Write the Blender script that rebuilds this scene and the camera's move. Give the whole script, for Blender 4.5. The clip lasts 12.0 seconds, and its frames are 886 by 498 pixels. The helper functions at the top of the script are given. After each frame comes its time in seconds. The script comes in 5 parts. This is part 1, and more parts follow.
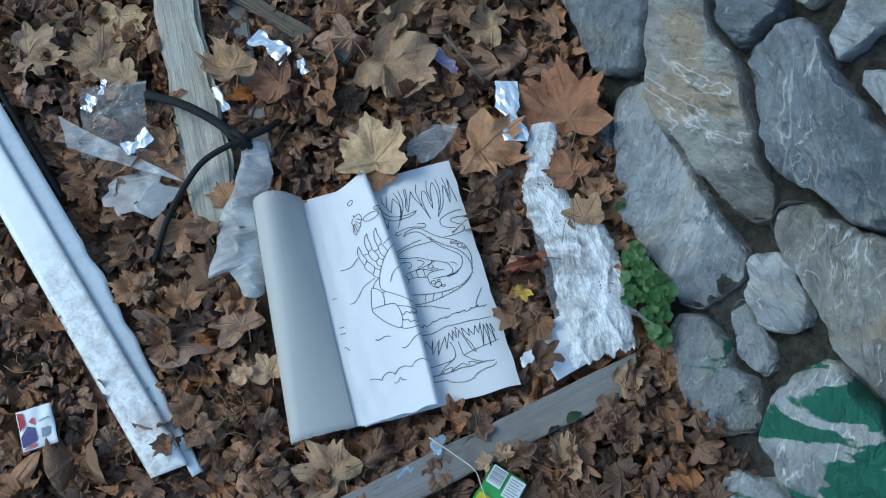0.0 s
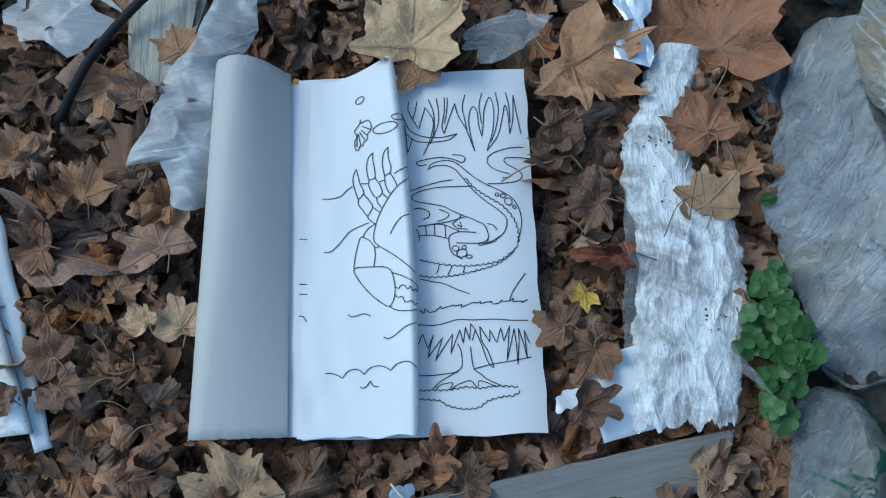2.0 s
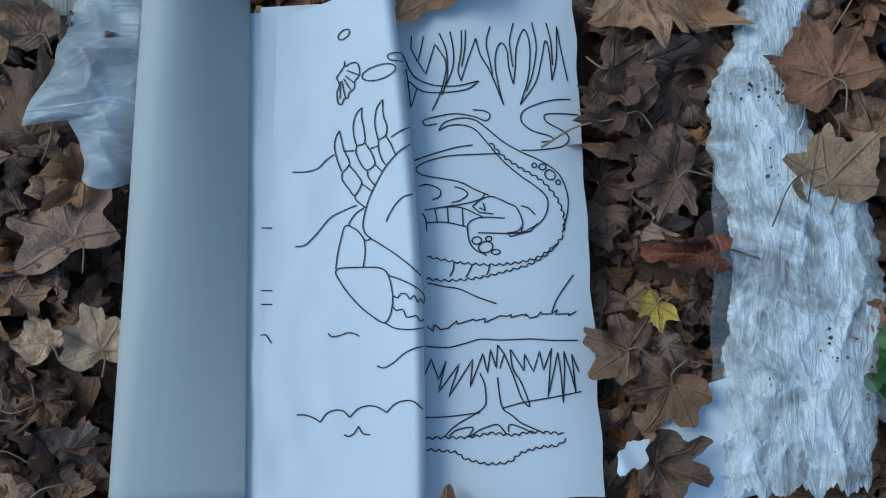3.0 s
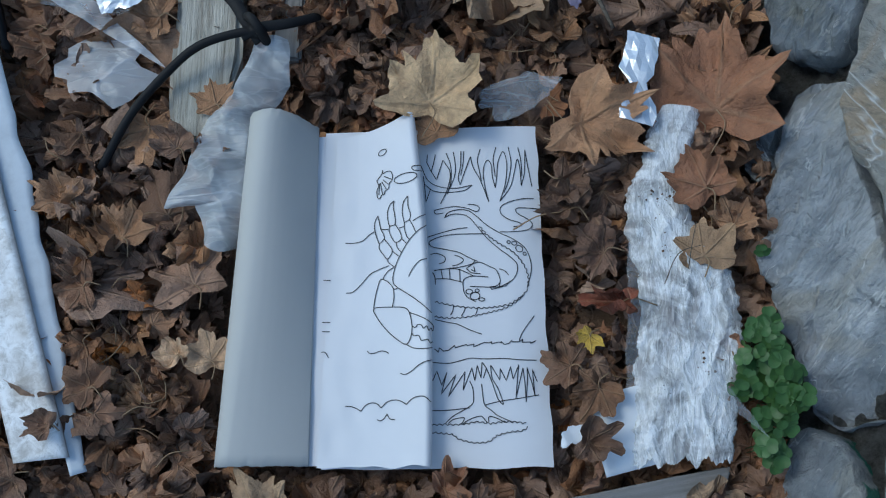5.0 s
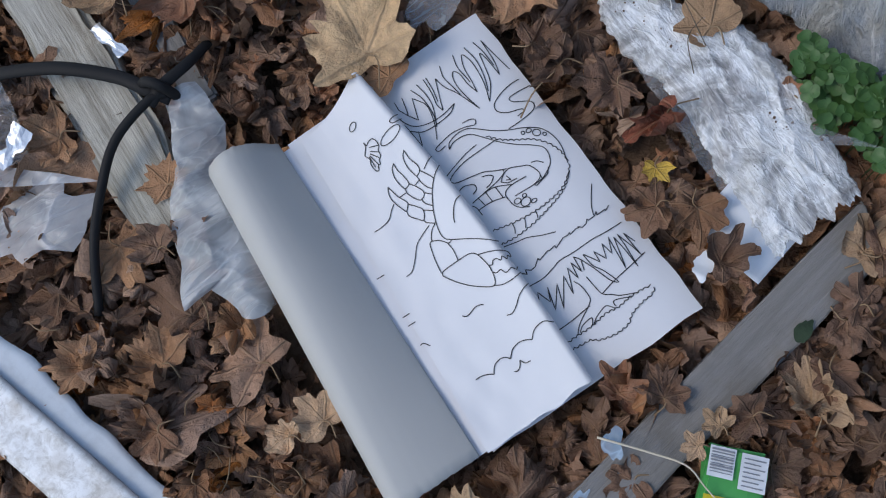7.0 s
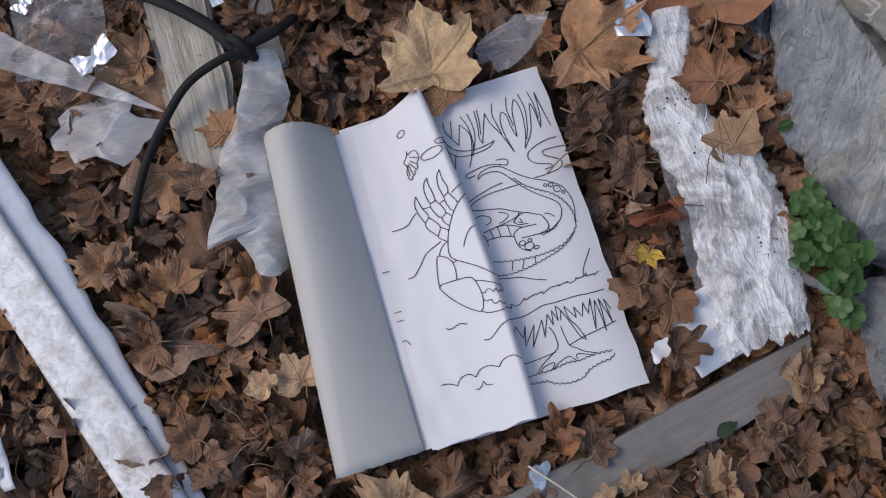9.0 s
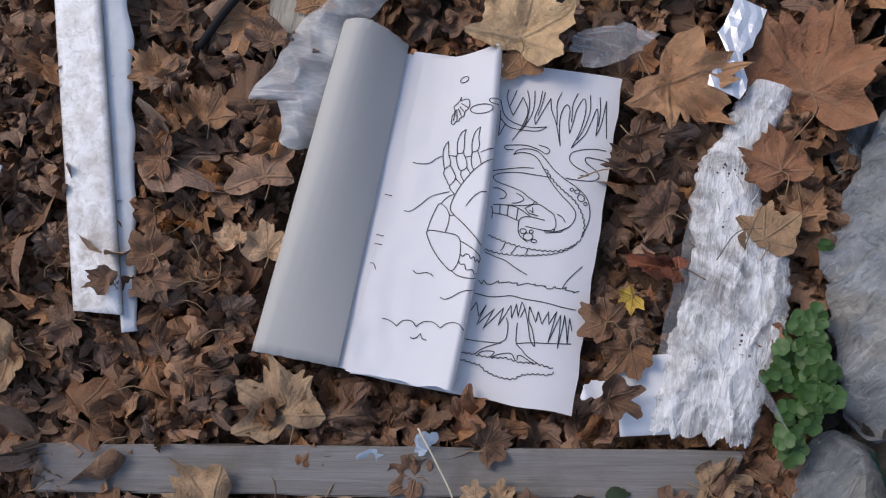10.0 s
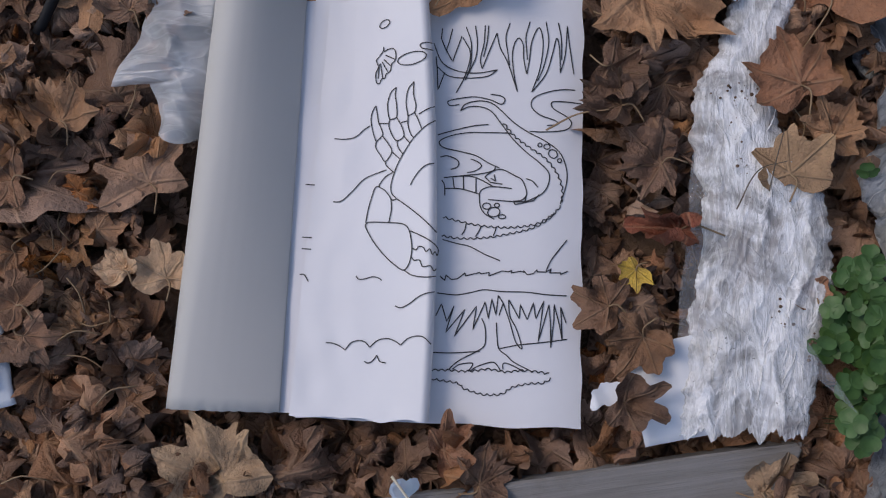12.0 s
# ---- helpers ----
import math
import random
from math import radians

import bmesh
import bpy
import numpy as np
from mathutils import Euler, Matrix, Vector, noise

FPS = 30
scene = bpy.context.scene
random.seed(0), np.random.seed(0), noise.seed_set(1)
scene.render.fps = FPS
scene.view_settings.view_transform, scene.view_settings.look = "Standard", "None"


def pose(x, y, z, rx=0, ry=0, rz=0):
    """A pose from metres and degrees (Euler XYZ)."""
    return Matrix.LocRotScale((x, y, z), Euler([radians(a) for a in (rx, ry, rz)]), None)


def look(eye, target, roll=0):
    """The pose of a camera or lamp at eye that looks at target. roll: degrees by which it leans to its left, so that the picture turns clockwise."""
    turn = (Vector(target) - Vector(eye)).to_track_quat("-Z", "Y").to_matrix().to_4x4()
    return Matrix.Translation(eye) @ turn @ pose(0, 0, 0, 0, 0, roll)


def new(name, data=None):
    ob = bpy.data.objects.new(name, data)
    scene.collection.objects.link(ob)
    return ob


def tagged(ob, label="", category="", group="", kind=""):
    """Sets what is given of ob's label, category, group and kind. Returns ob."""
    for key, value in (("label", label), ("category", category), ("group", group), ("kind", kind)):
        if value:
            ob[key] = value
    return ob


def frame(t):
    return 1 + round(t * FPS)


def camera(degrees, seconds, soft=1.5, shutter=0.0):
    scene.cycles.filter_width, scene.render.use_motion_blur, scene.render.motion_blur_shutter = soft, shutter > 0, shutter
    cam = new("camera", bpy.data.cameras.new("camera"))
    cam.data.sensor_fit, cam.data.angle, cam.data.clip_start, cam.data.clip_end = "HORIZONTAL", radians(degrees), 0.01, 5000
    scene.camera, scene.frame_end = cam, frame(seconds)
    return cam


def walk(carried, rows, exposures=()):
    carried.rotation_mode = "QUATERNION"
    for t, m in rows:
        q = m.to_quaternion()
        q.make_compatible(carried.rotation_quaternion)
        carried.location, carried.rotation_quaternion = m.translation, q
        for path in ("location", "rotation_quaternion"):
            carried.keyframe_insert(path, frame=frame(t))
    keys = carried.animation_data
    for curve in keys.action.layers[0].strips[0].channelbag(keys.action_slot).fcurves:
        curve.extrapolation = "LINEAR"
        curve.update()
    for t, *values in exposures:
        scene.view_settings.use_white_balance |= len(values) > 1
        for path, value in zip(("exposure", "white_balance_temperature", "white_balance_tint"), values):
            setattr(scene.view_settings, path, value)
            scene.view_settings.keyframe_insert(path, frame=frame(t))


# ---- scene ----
cam = camera(47.0, 12.0, 1.1)
PATH = [
    (0, (-0.033, -0.346, 1.505), (0.127, 0.191, -0.415), 1.0),
    (0.5, (0.028, -0.322, 1.485), (0.084, 0.154, -0.457), -0.9),
    (1, (0.05, -0.307, 1.476), (0.064, 0.141, -0.473), -2.4),
    (1.5, (0.065, -0.282, 1.461), (0.045, 0.133, -0.495), -5.2),
    (1.7, (0.061, -0.228, 1.289), (0.045, 0.161, -0.673), -4.2),
    (1.8, (0.045, -0.19, 1.204), (0.055, 0.165, -0.764), -0.3),
    (2, (0.057, -0.154, 1.008), (0.044, 0.198, -0.961), -4.0),
    (2.5, (0.062, -0.095, 0.775), (0.014, 0.198, -1.203), -11.6),
    (3, (0.056, -0.073, 0.74), (0.008, 0.176, -1.243), -12.7),
    (3.2, (0.058, -0.066, 0.727), (0.0, 0.169, -1.258), -14.9),
    (4.8, (0.06, -0.152, 0.983), (0.004, 0.305, -0.963), -7.6),
    (5, (0.05, -0.183, 1.073), (0.024, 0.283, -0.872), -4.0),
    (5.5, (0.042, -0.286, 1.216), (0.073, 0.29, -0.699), -8.6),
    (6, (-0.002, -0.238, 1.152), (0.081, 0.288, -0.776), -17.6),
    (6.5, (-0.056, -0.205, 1.053), (0.046, 0.295, -0.88), -22.6),
    (7, (-0.043, -0.178, 0.974), (0.0, 0.239, -0.982), -28.6),
    (7.2, (-0.034, -0.192, 1.013), (0.016, 0.219, -0.944), -24.6),
    (8.8, (-0.09, -0.106, 1.075), (0.036, 0.156, -0.903), 3.8),
    (9, (-0.056, -0.105, 1.104), (0.009, 0.164, -0.876), -3.8),
    (9.5, (0.049, -0.149, 1.131), (-0.089, 0.166, -0.839), -25.2),
    (10, (0.117, -0.167, 1.088), (-0.131, 0.12, -0.876), -30.4),
    (10.5, (0.108, -0.122, 0.922), (-0.16, 0.123, -1.044), -37.6),
    (11, (0.067, -0.097, 0.755), (-0.056, 0.12, -1.229), -25.0),
    (11.5, (0.077, -0.083, 0.743), (-0.053, 0.073, -1.246), -35.5),
    (12, (0.085, -0.098, 0.866), (-0.05, 0.098, -1.12), -32.6),
]
EXPOSURES = [(0.0, 0.15, 5700, -7), (1.0, 0.22, 5700, -7), (1.5, 0.13, 5700, -7), (2.0, 0.1, 5560, -7), (2.5, -0.21, 5400, -8), (3.2, -0.28, 5400, -8), (4.8, -0.2, 5800, -2), (5.5, -0.02, 5900, -1), (6.5, 0.01, 6420, 7), (7.2, -0.02, 6540, 10), (8.8, -0.02, 7150, 16), (9.5, 0.02, 7200, 16), (10.5, 0.07, 7150, 16), (11.2, -0.13, 7050, 16), (12.0, -0.19, 7050, 17)]
walk(cam, [(t, look(eye, target, roll)) for t, eye, target, roll in PATH], EXPOSURES)

# ---------- light ----------
SUN_EL = 49.0
world = bpy.data.worlds.new("sky")
scene.world = world
world.use_nodes = True
wn = world.node_tree
sky = wn.nodes.new("ShaderNodeTexSky")
sky.sky_type = "NISHITA"
sky.sun_disc = False
sky.sun_elevation, sky.sun_rotation = radians(SUN_EL), radians(-65)
wn.links.new(sky.outputs[0], wn.nodes["Background"].inputs[0])
wn.nodes["Background"].inputs[1].default_value = 0.177
sun_data = bpy.data.lights.new("sun", "SUN")
sun_data.energy, sun_data.angle, sun_data.color = 1.02, radians(26), (1.0, 0.95, 0.88)
sun = new("sun", sun_data)
sun.matrix_world = look((-2.6, 1.2, 3.3), (0, 0, 0))

# ---------- materials ----------


def material(name, rough=0.7, metal=0.0, spec=0.5):
    m = bpy.data.materials.new(name)
    m.use_nodes = True
    b = m.node_tree.nodes["Principled BSDF"]
    b.inputs["Roughness"].default_value = rough
    b.inputs["Metallic"].default_value = metal
    b.inputs["Specular IOR Level"].default_value = spec
    return m, m.node_tree, b


def node(t, kind, **kw):
    n = t.nodes.new(kind)
    for key, value in kw.items():
        n.inputs[key].default_value = value
    return n


def coords(t, kind="Object", scale=(1, 1, 1), rot=(0, 0, 0)):
    c = t.nodes.new("ShaderNodeTexCoord")
    m = t.nodes.new("ShaderNodeMapping")
    m.inputs["Scale"].default_value = scale
    m.inputs["Rotation"].default_value = rot
    t.links.new(c.outputs[kind], m.inputs[0])
    return m.outputs[0]


def fractal(t, vec, scale, detail=5.0, rough=0.55, distort=0.0):
    n = node(t, "ShaderNodeTexNoise", Scale=scale, Detail=detail, Roughness=rough, Distortion=distort)
    t.links.new(vec, n.inputs["Vector"])
    return n.outputs["Fac"]


def ramp(t, fac, *stops):
    r = t.nodes.new("ShaderNodeValToRGB")
    e = r.color_ramp.elements
    while len(e) < len(stops):
        e.new(0.5)
    for k, (p, c) in enumerate(stops):
        e[k].position = p
        e[k].color = (*c, 1) if len(c) == 3 else c
    t.links.new(fac, r.inputs[0])
    return r.outputs[0]


def mix(t, fac, a, b, blend="MIX"):
    n = t.nodes.new("ShaderNodeMix")
    n.data_type, n.blend_type = "RGBA", blend
    for value, socket in ((fac, n.inputs[0]), (a, n.inputs[6]), (b, n.inputs[7])):
        if isinstance(value, bpy.types.NodeSocket):
            t.links.new(value, socket)
        elif isinstance(value, (int, float)):
            socket.default_value = value
        else:
            socket.default_value = (*value, 1)
    return n.outputs[2]


def sums(t, op, a, b=0.0):
    n = t.nodes.new("ShaderNodeMath")
    n.operation = op
    for k, value in enumerate((a, b)):
        if isinstance(value, bpy.types.NodeSocket):
            t.links.new(value, n.inputs[k])
        else:
            n.inputs[k].default_value = value
    return n.outputs[0]


def bump(t, b, height, strength=0.3, distance=0.002):
    n = node(t, "ShaderNodeBump", Strength=strength, Distance=distance)
    t.links.new(height, n.inputs["Height"])
    t.links.new(n.outputs[0], b.inputs["Normal"])


GREY = lambda v: (v, v, v)


def leaf_material(name, stops, island):
    """Dry leaf: palmate veins laid along the lobes, blotches, a tone of its own for each leaf."""
    m, t, b = material(name, 0.62, 0, 0.35)
    uv = t.nodes.new("ShaderNodeUVMap")
    uv.uv_map = "leaf"
    sep = t.nodes.new("ShaderNodeSeparateXYZ")
    t.links.new(uv.outputs[0], sep.inputs[0])
    x, y = sep.outputs[0], sep.outputs[1]
    vein = None
    for deg in (0, 52, -52, 102, -102):
        s, c = math.sin(radians(deg)), math.cos(radians(deg))
        along = sums(t, "ADD", sums(t, "MULTIPLY", x, s), sums(t, "MULTIPLY", y, c))
        across = sums(t, "ABSOLUTE", sums(t, "SUBTRACT", sums(t, "MULTIPLY", x, c), sums(t, "MULTIPLY", y, s)))
        away = sums(t, "ADD", across, sums(t, "MULTIPLY", sums(t, "LESS_THAN", along, 0.0), 1.0))
        away = sums(t, "ADD", away, sums(t, "MULTIPLY", along, 0.012))
        vein = away if vein is None else sums(t, "MINIMUM", vein, away)
    line = ramp(t, vein, (0.012, GREY(1)), (0.04, GREY(0)))
    if island:
        g = t.nodes.new("ShaderNodeNewGeometry")
        chance = g.outputs["Random Per Island"]
    else:
        o = t.nodes.new("ShaderNodeObjectInfo")
        chance = o.outputs["Random"]
    tone = ramp(t, chance, *stops)
    second = sums(t, "FRACT", sums(t, "MULTIPLY", chance, 37.7))
    value = t.nodes.new("ShaderNodeHueSaturation")
    wide = 1.0 if name in ("litter_leaf", "brown_leaf") else 0.2
    t.links.new(sums(t, "ADD", sums(t, "MULTIPLY", second, 0.85 * wide), 1.18 - 0.26 * wide), value.inputs["Value"])
    t.links.new(sums(t, "ADD", sums(t, "MULTIPLY", sums(t, "FRACT", sums(t, "MULTIPLY", chance, 91.3)), 0.45 * wide), 0.98 - 0.16 * wide), value.inputs["Saturation"])
    t.links.new(tone, value.inputs["Color"])
    tone = value.outputs[0]
    net = node(t, "ShaderNodeTexVoronoi", Scale=11.0)
    net.feature = "DISTANCE_TO_EDGE"
    t.links.new(uv.outputs[0], net.inputs["Vector"])
    mesh = ramp(t, net.outputs["Distance"], (0.0, GREY(1)), (0.07, GREY(0)))
    blot = fractal(t, coords(t, "Object"), 55, 6, 0.65)
    crump = fractal(t, coords(t, "Object"), 70, 3, 0.5, 1.2)
    fine = fractal(t, coords(t, "Object"), 420, 3, 0.6)
    col = mix(t, ramp(t, blot, (0.4, GREY(0)), (0.72, GREY(0.6 if wide == 1.0 else 0.55))), tone, (0.1, 0.055, 0.034))
    col = mix(t, sums(t, "MULTIPLY", fine, 0.35), col, (0.32, 0.21, 0.135))
    col = mix(t, sums(t, "MULTIPLY", mesh, 0.05), col, (0.05, 0.03, 0.02))
    col = mix(t, sums(t, "MULTIPLY", line, 0.22), col, (0.4, 0.28, 0.17))
    t.links.new(col, b.inputs["Base Color"])
    bump(t, b, sums(t, "ADD", sums(t, "MULTIPLY", sums(t, "MAXIMUM", line, sums(t, "MULTIPLY", mesh, 0.2)), -0.9), sums(t, "ADD", sums(t, "ADD", blot, sums(t, "MULTIPLY", crump, 2.2)), fine)), 0.7, 0.0028)
    return m


BROWNS = ((0.0, (0.145, 0.08, 0.053)), (0.3, (0.19, 0.106, 0.068)), (0.55, (0.25, 0.141, 0.088)), (0.8, (0.33, 0.192, 0.119)), (0.92, (0.4, 0.25, 0.16)), (0.97, (0.34, 0.14, 0.06)))
M_LITTER = leaf_material("litter_leaf", BROWNS, True)
M_BROWN = leaf_material("brown_leaf", BROWNS, False)
M_DARK = leaf_material("dark_leaf", ((0, (0.12, 0.066, 0.044)), (1, (0.19, 0.1, 0.063))), False)
M_TAN = leaf_material("tan_leaf", ((0, (0.46, 0.31, 0.18)), (1, (0.38, 0.24, 0.135))), False)
M_YELLOW = leaf_material("yellow_leaf", ((0, (0.66, 0.45, 0.25)), (1, (0.6, 0.41, 0.22))), False)
M_ORANGE = leaf_material("orange_leaf", ((0, (0.46, 0.235, 0.11)), (1, (0.37, 0.19, 0.09))), False)
M_RUST = leaf_material("rust_leaf", ((0, (0.34, 0.14, 0.065)), (1, (0.28, 0.12, 0.06))), False)
M_RED = leaf_material("red_leaf", ((0, (0.22, 0.05, 0.025)), (1, (0.19, 0.04, 0.02))), False)
M_CREAM = leaf_material("cream_leaf", ((0, (0.68, 0.45, 0.27)), (1, (0.64, 0.41, 0.24))), False)
M_LEMON = leaf_material("lemon_leaf", ((0, (0.7, 0.46, 0.05)), (1, (0.65, 0.4, 0.05))), False)


def soil_material():
    m, t, b = material("soil", 0.95, 0, 0.2)
    v = coords(t)
    a = fractal(t, v, 14, 8, 0.7)
    c = fractal(t, v, 120, 5, 0.7)
    col = mix(t, ramp(t, a, (0.35, GREY(0)), (0.7, GREY(1))), (0.11, 0.072, 0.05), (0.23, 0.145, 0.092))
    col = mix(t, ramp(t, c, (0.5, GREY(0)), (0.75, GREY(0.6))), col, (0.16, 0.095, 0.055))
    t.links.new(col, b.inputs["Base Color"])
    bump(t, b, sums(t, "ADD", a, c), 0.8, 0.01)
    return m


def stone_material(name, base, dark, warm, paint=0.0):
    m, t, b = material(name, 0.55, 0, 0.5)
    v = coords(t)
    o = t.nodes.new("ShaderNodeObjectInfo")
    shift = t.nodes.new("ShaderNodeVectorMath")
    shift.operation = "ADD"
    many = sums(t, "MULTIPLY", o.outputs["Random"], 9.0)
    t.links.new(v, shift.inputs[0])
    t.links.new(many, shift.inputs[1])
    v = shift.outputs[0]
    broad = fractal(t, v, 9, 5, 0.6, 0.6)
    grain = fractal(t, v, 160, 6, 0.7)
    mid = fractal(t, v, 38, 6, 0.65, 0.8)
    col = mix(t, ramp(t, broad, (0.4, GREY(0)), (0.58, GREY(1))), dark, base)
    col = mix(t, ramp(t, fractal(t, v, 5.5, 5, 0.62, 1.2), (0.52, GREY(0)), (0.62, GREY(0.85))), col, warm)
    col = mix(t, ramp(t, mid, (0.42, GREY(0)), (0.7, GREY(0.5))), col, tuple(0.75 * c for c in dark))
    col = mix(t, sums(t, "MULTIPLY", grain, 0.3), col, (0.06, 0.065, 0.07))
    strata = fractal(t, coords(t, "Object", (10, 26, 16), (0, 0, 0.5)), 2.2, 8, 0.66, 1.4)
    col = mix(t, ramp(t, strata, (0.36, GREY(0.6)), (0.46, GREY(0))), col, tuple(0.5 * c for c in dark))
    col = mix(t, ramp(t, strata, (0.58, GREY(0)), (0.74, GREY(0.22))), col, (0.6, 0.61, 0.61))
    vein = None
    for fine, thin, rot in ((3.2, 0.0032, 0.9), (6.5, 0.006, 0.3), (12.0, 0.0055, 1.2)):
        w = fractal(t, coords(t, "Object", (0.7, 2.1, 1), (0, 0, rot)), fine, 5, 0.5, 0.4)
        line = sums(t, "ABSOLUTE", sums(t, "SUBTRACT", sums(t, "ADD", w, sums(t, "MULTIPLY", o.outputs["Random"], 0.06)), 0.53))
        part_of = ramp(t, fractal(t, v, fine * 1.4, 3, 0.6), (0.53, GREY(0)), (0.6, GREY(1)))
        line = sums(t, "MULTIPLY", ramp(t, line, (thin * 0.4, GREY(1)), (thin * 1.6, GREY(0))), part_of)
        vein = line if vein is None else sums(t, "MAXIMUM", vein, line)
    flecks = ramp(t, fractal(t, coords(t, "Object", (1, 2.6, 1), (0, 0, 0.6)), 60, 9, 0.75, 1.2), (0.62, GREY(0)), (0.66, GREY(0.8)))
    vein = sums(t, "MAXIMUM", vein, flecks)
    col = mix(t, sums(t, "MULTIPLY", vein, 0.85), col, (0.78, 0.78, 0.76))
    worn = t.nodes.new("ShaderNodeNewGeometry")
    col = mix(t, ramp(t, worn.outputs["Pointiness"], (0.515, GREY(0)), (0.58, GREY(0.55))), col, (0.62, 0.62, 0.6))
    each = t.nodes.new("ShaderNodeHueSaturation")
    t.links.new(sums(t, "ADD", sums(t, "MULTIPLY", o.outputs["Random"], 0.5), 0.86), each.inputs["Value"])
    t.links.new(col, each.inputs["Color"])
    col = each.outputs[0]
    if paint:
        streak = fractal(t, coords(t, "Object", (10, 3.5, 9), (0, 0, radians(38))), 1.9, 3, 0.5, 0.5)
        edge = sums(t, "ADD", streak, sums(t, "MULTIPLY", sums(t, "SUBTRACT", grain, 0.5), 0.1))
        mask = ramp(t, edge, (1 - paint, GREY(0)), (1.03 - paint, GREY(0.95)))
        col = mix(t, mask, col, (0.012, 0.17, 0.1))
    t.links.new(col, b.inputs["Base Color"])
    t.links.new(ramp(t, mid, (0.3, GREY(0.4)), (0.7, GREY(0.75))), b.inputs["Roughness"])
    bump(t, b, sums(t, "ADD", sums(t, "ADD", sums(t, "MULTIPLY", strata, 3.0), sums(t, "MULTIPLY", mid, 1.6)), sums(t, "ADD", grain, sums(t, "MULTIPLY", vein, 0.3))), 1.0, 0.006)
    return m


M_STONE = stone_material("blue_grey_stone", (0.445, 0.483, 0.518), (0.234, 0.268, 0.296), (0.431, 0.416, 0.349))
M_STONE_PALE = stone_material("pale_grey_stone", (0.623, 0.644, 0.659), (0.39, 0.416, 0.439), (0.535, 0.51, 0.445))
M_STONE_WARM = stone_material("ochre_stone", (0.46, 0.45, 0.41), (0.25, 0.245, 0.225), (0.5, 0.38, 0.25))
M_STONE_DARK = stone_material("dark_blue_stone", (0.34, 0.375, 0.41), (0.17, 0.197, 0.223), (0.4, 0.39, 0.34))
M_STONE_PAINT = stone_material("painted_stone", (0.54, 0.554, 0.561), (0.325, 0.344, 0.356), (0.472, 0.452, 0.405), 0.56)
M_STONE_DAB = stone_material("dabbed_stone", (0.572, 0.596, 0.613), (0.345, 0.374, 0.389), (0.491, 0.475, 0.416), 0.455)


def mortar_material():
    m, t, b = material("mortar", 0.95, 0, 0.2)
    v = coords(t)
    a, c = fractal(t, v, 55, 8, 0.75), fractal(t, v, 330, 5, 0.75)
    col = mix(t, ramp(t, a, (0.35, GREY(0)), (0.65, GREY(1))), (0.11, 0.105, 0.095), (0.4, 0.385, 0.35))
    col = mix(t, ramp(t, fractal(t, v, 16, 4), (0.55, GREY(0)), (0.7, GREY(0.7))), col, (0.07, 0.085, 0.04))
    t.links.new(col, b.inputs["Base Color"])
    col = mix(t, ramp(t, c, (0.45, GREY(0)), (0.65, GREY(0.6))), col, (0.34, 0.33, 0.3))
    t.links.new(col, b.inputs["Base Color"])
    bump(t, b, sums(t, "ADD", sums(t, "MULTIPLY", a, 2.0), c), 1.0, 0.012)
    return m


def wood_material(name, light, dark, green=0.0):
    m, t, b = material(name, 0.8, 0, 0.25)
    v = coords(t, "Object", (1.2, 22, 22))
    a = fractal(t, v, 6, 7, 0.65, 0.7)
    fine = fractal(t, coords(t, "Object", (4, 160, 160)), 3, 5, 0.7)
    blot = fractal(t, coords(t), 18, 5, 0.6)
    col = mix(t, ramp(t, a, (0.35, GREY(0)), (0.68, GREY(1))), dark, light)
    col = mix(t, ramp(t, fine, (0.55, GREY(0)), (0.7, GREY(0.7))), col, dark)
    col = mix(t, ramp(t, blot, (0.5, GREY(0)), (0.75, GREY(0.5))), col, (0.12, 0.1, 0.075))
    if green:
        col = mix(t, ramp(t, fractal(t, coords(t), 9, 4), (0.5, GREY(0)), (0.7, GREY(green))), col, (0.2, 0.24, 0.13))
    t.links.new(col, b.inputs["Base Color"])
    bump(t, b, sums(t, "ADD", a, fine), 0.7, 0.002)
    return m


M_WOOD_OLD = wood_material("weathered_wood", (0.68, 0.645, 0.55), (0.32, 0.285, 0.23), 0.12)
M_WOOD_GREY = wood_material("grey_wood", (0.285, 0.275, 0.262), (0.215, 0.205, 0.192))
M_WOOD_DARK = wood_material("dark_wood", (0.22, 0.18, 0.14), (0.09, 0.075, 0.055))


def plain_material(name, colour, rough=0.6, metal=0.0, dirt=0.15, scale=40, relief=0.1, spec=0.5):
    m, t, b = material(name, rough, metal, spec)
    a = fractal(t, coords(t), scale, 6, 0.65)
    col = mix(t, ramp(t, a, (0.45, GREY(0)), (0.75, GREY(dirt))), colour, tuple(0.4 * c for c in colour))
    t.links.new(col, b.inputs["Base Color"])
    bump(t, b, a, relief, 0.002)
    return m


def paper_material(name, colour):
    m, t, b = material(name, 0.6, 0, 0.35)
    a = fractal(t, coords(t), 7, 4, 0.6)
    c = fractal(t, coords(t), 900, 3, 0.6)
    col = mix(t, ramp(t, a, (0.45, GREY(0)), (0.75, GREY(0.35))), colour, tuple(0.86 * k for k in colour))
    col = mix(t, ramp(t, fractal(t, coords(t), 60, 6, 0.7), (0.7, GREY(0)), (0.78, GREY(0.2))), col, (0.45, 0.36, 0.26))
    t.links.new(col, b.inputs["Base Color"])
    bump(t, b, sums(t, "ADD", sums(t, "MULTIPLY", a, 4.0), sums(t, "MULTIPLY", c, 0.05)), 0.15, 0.003)
    return m


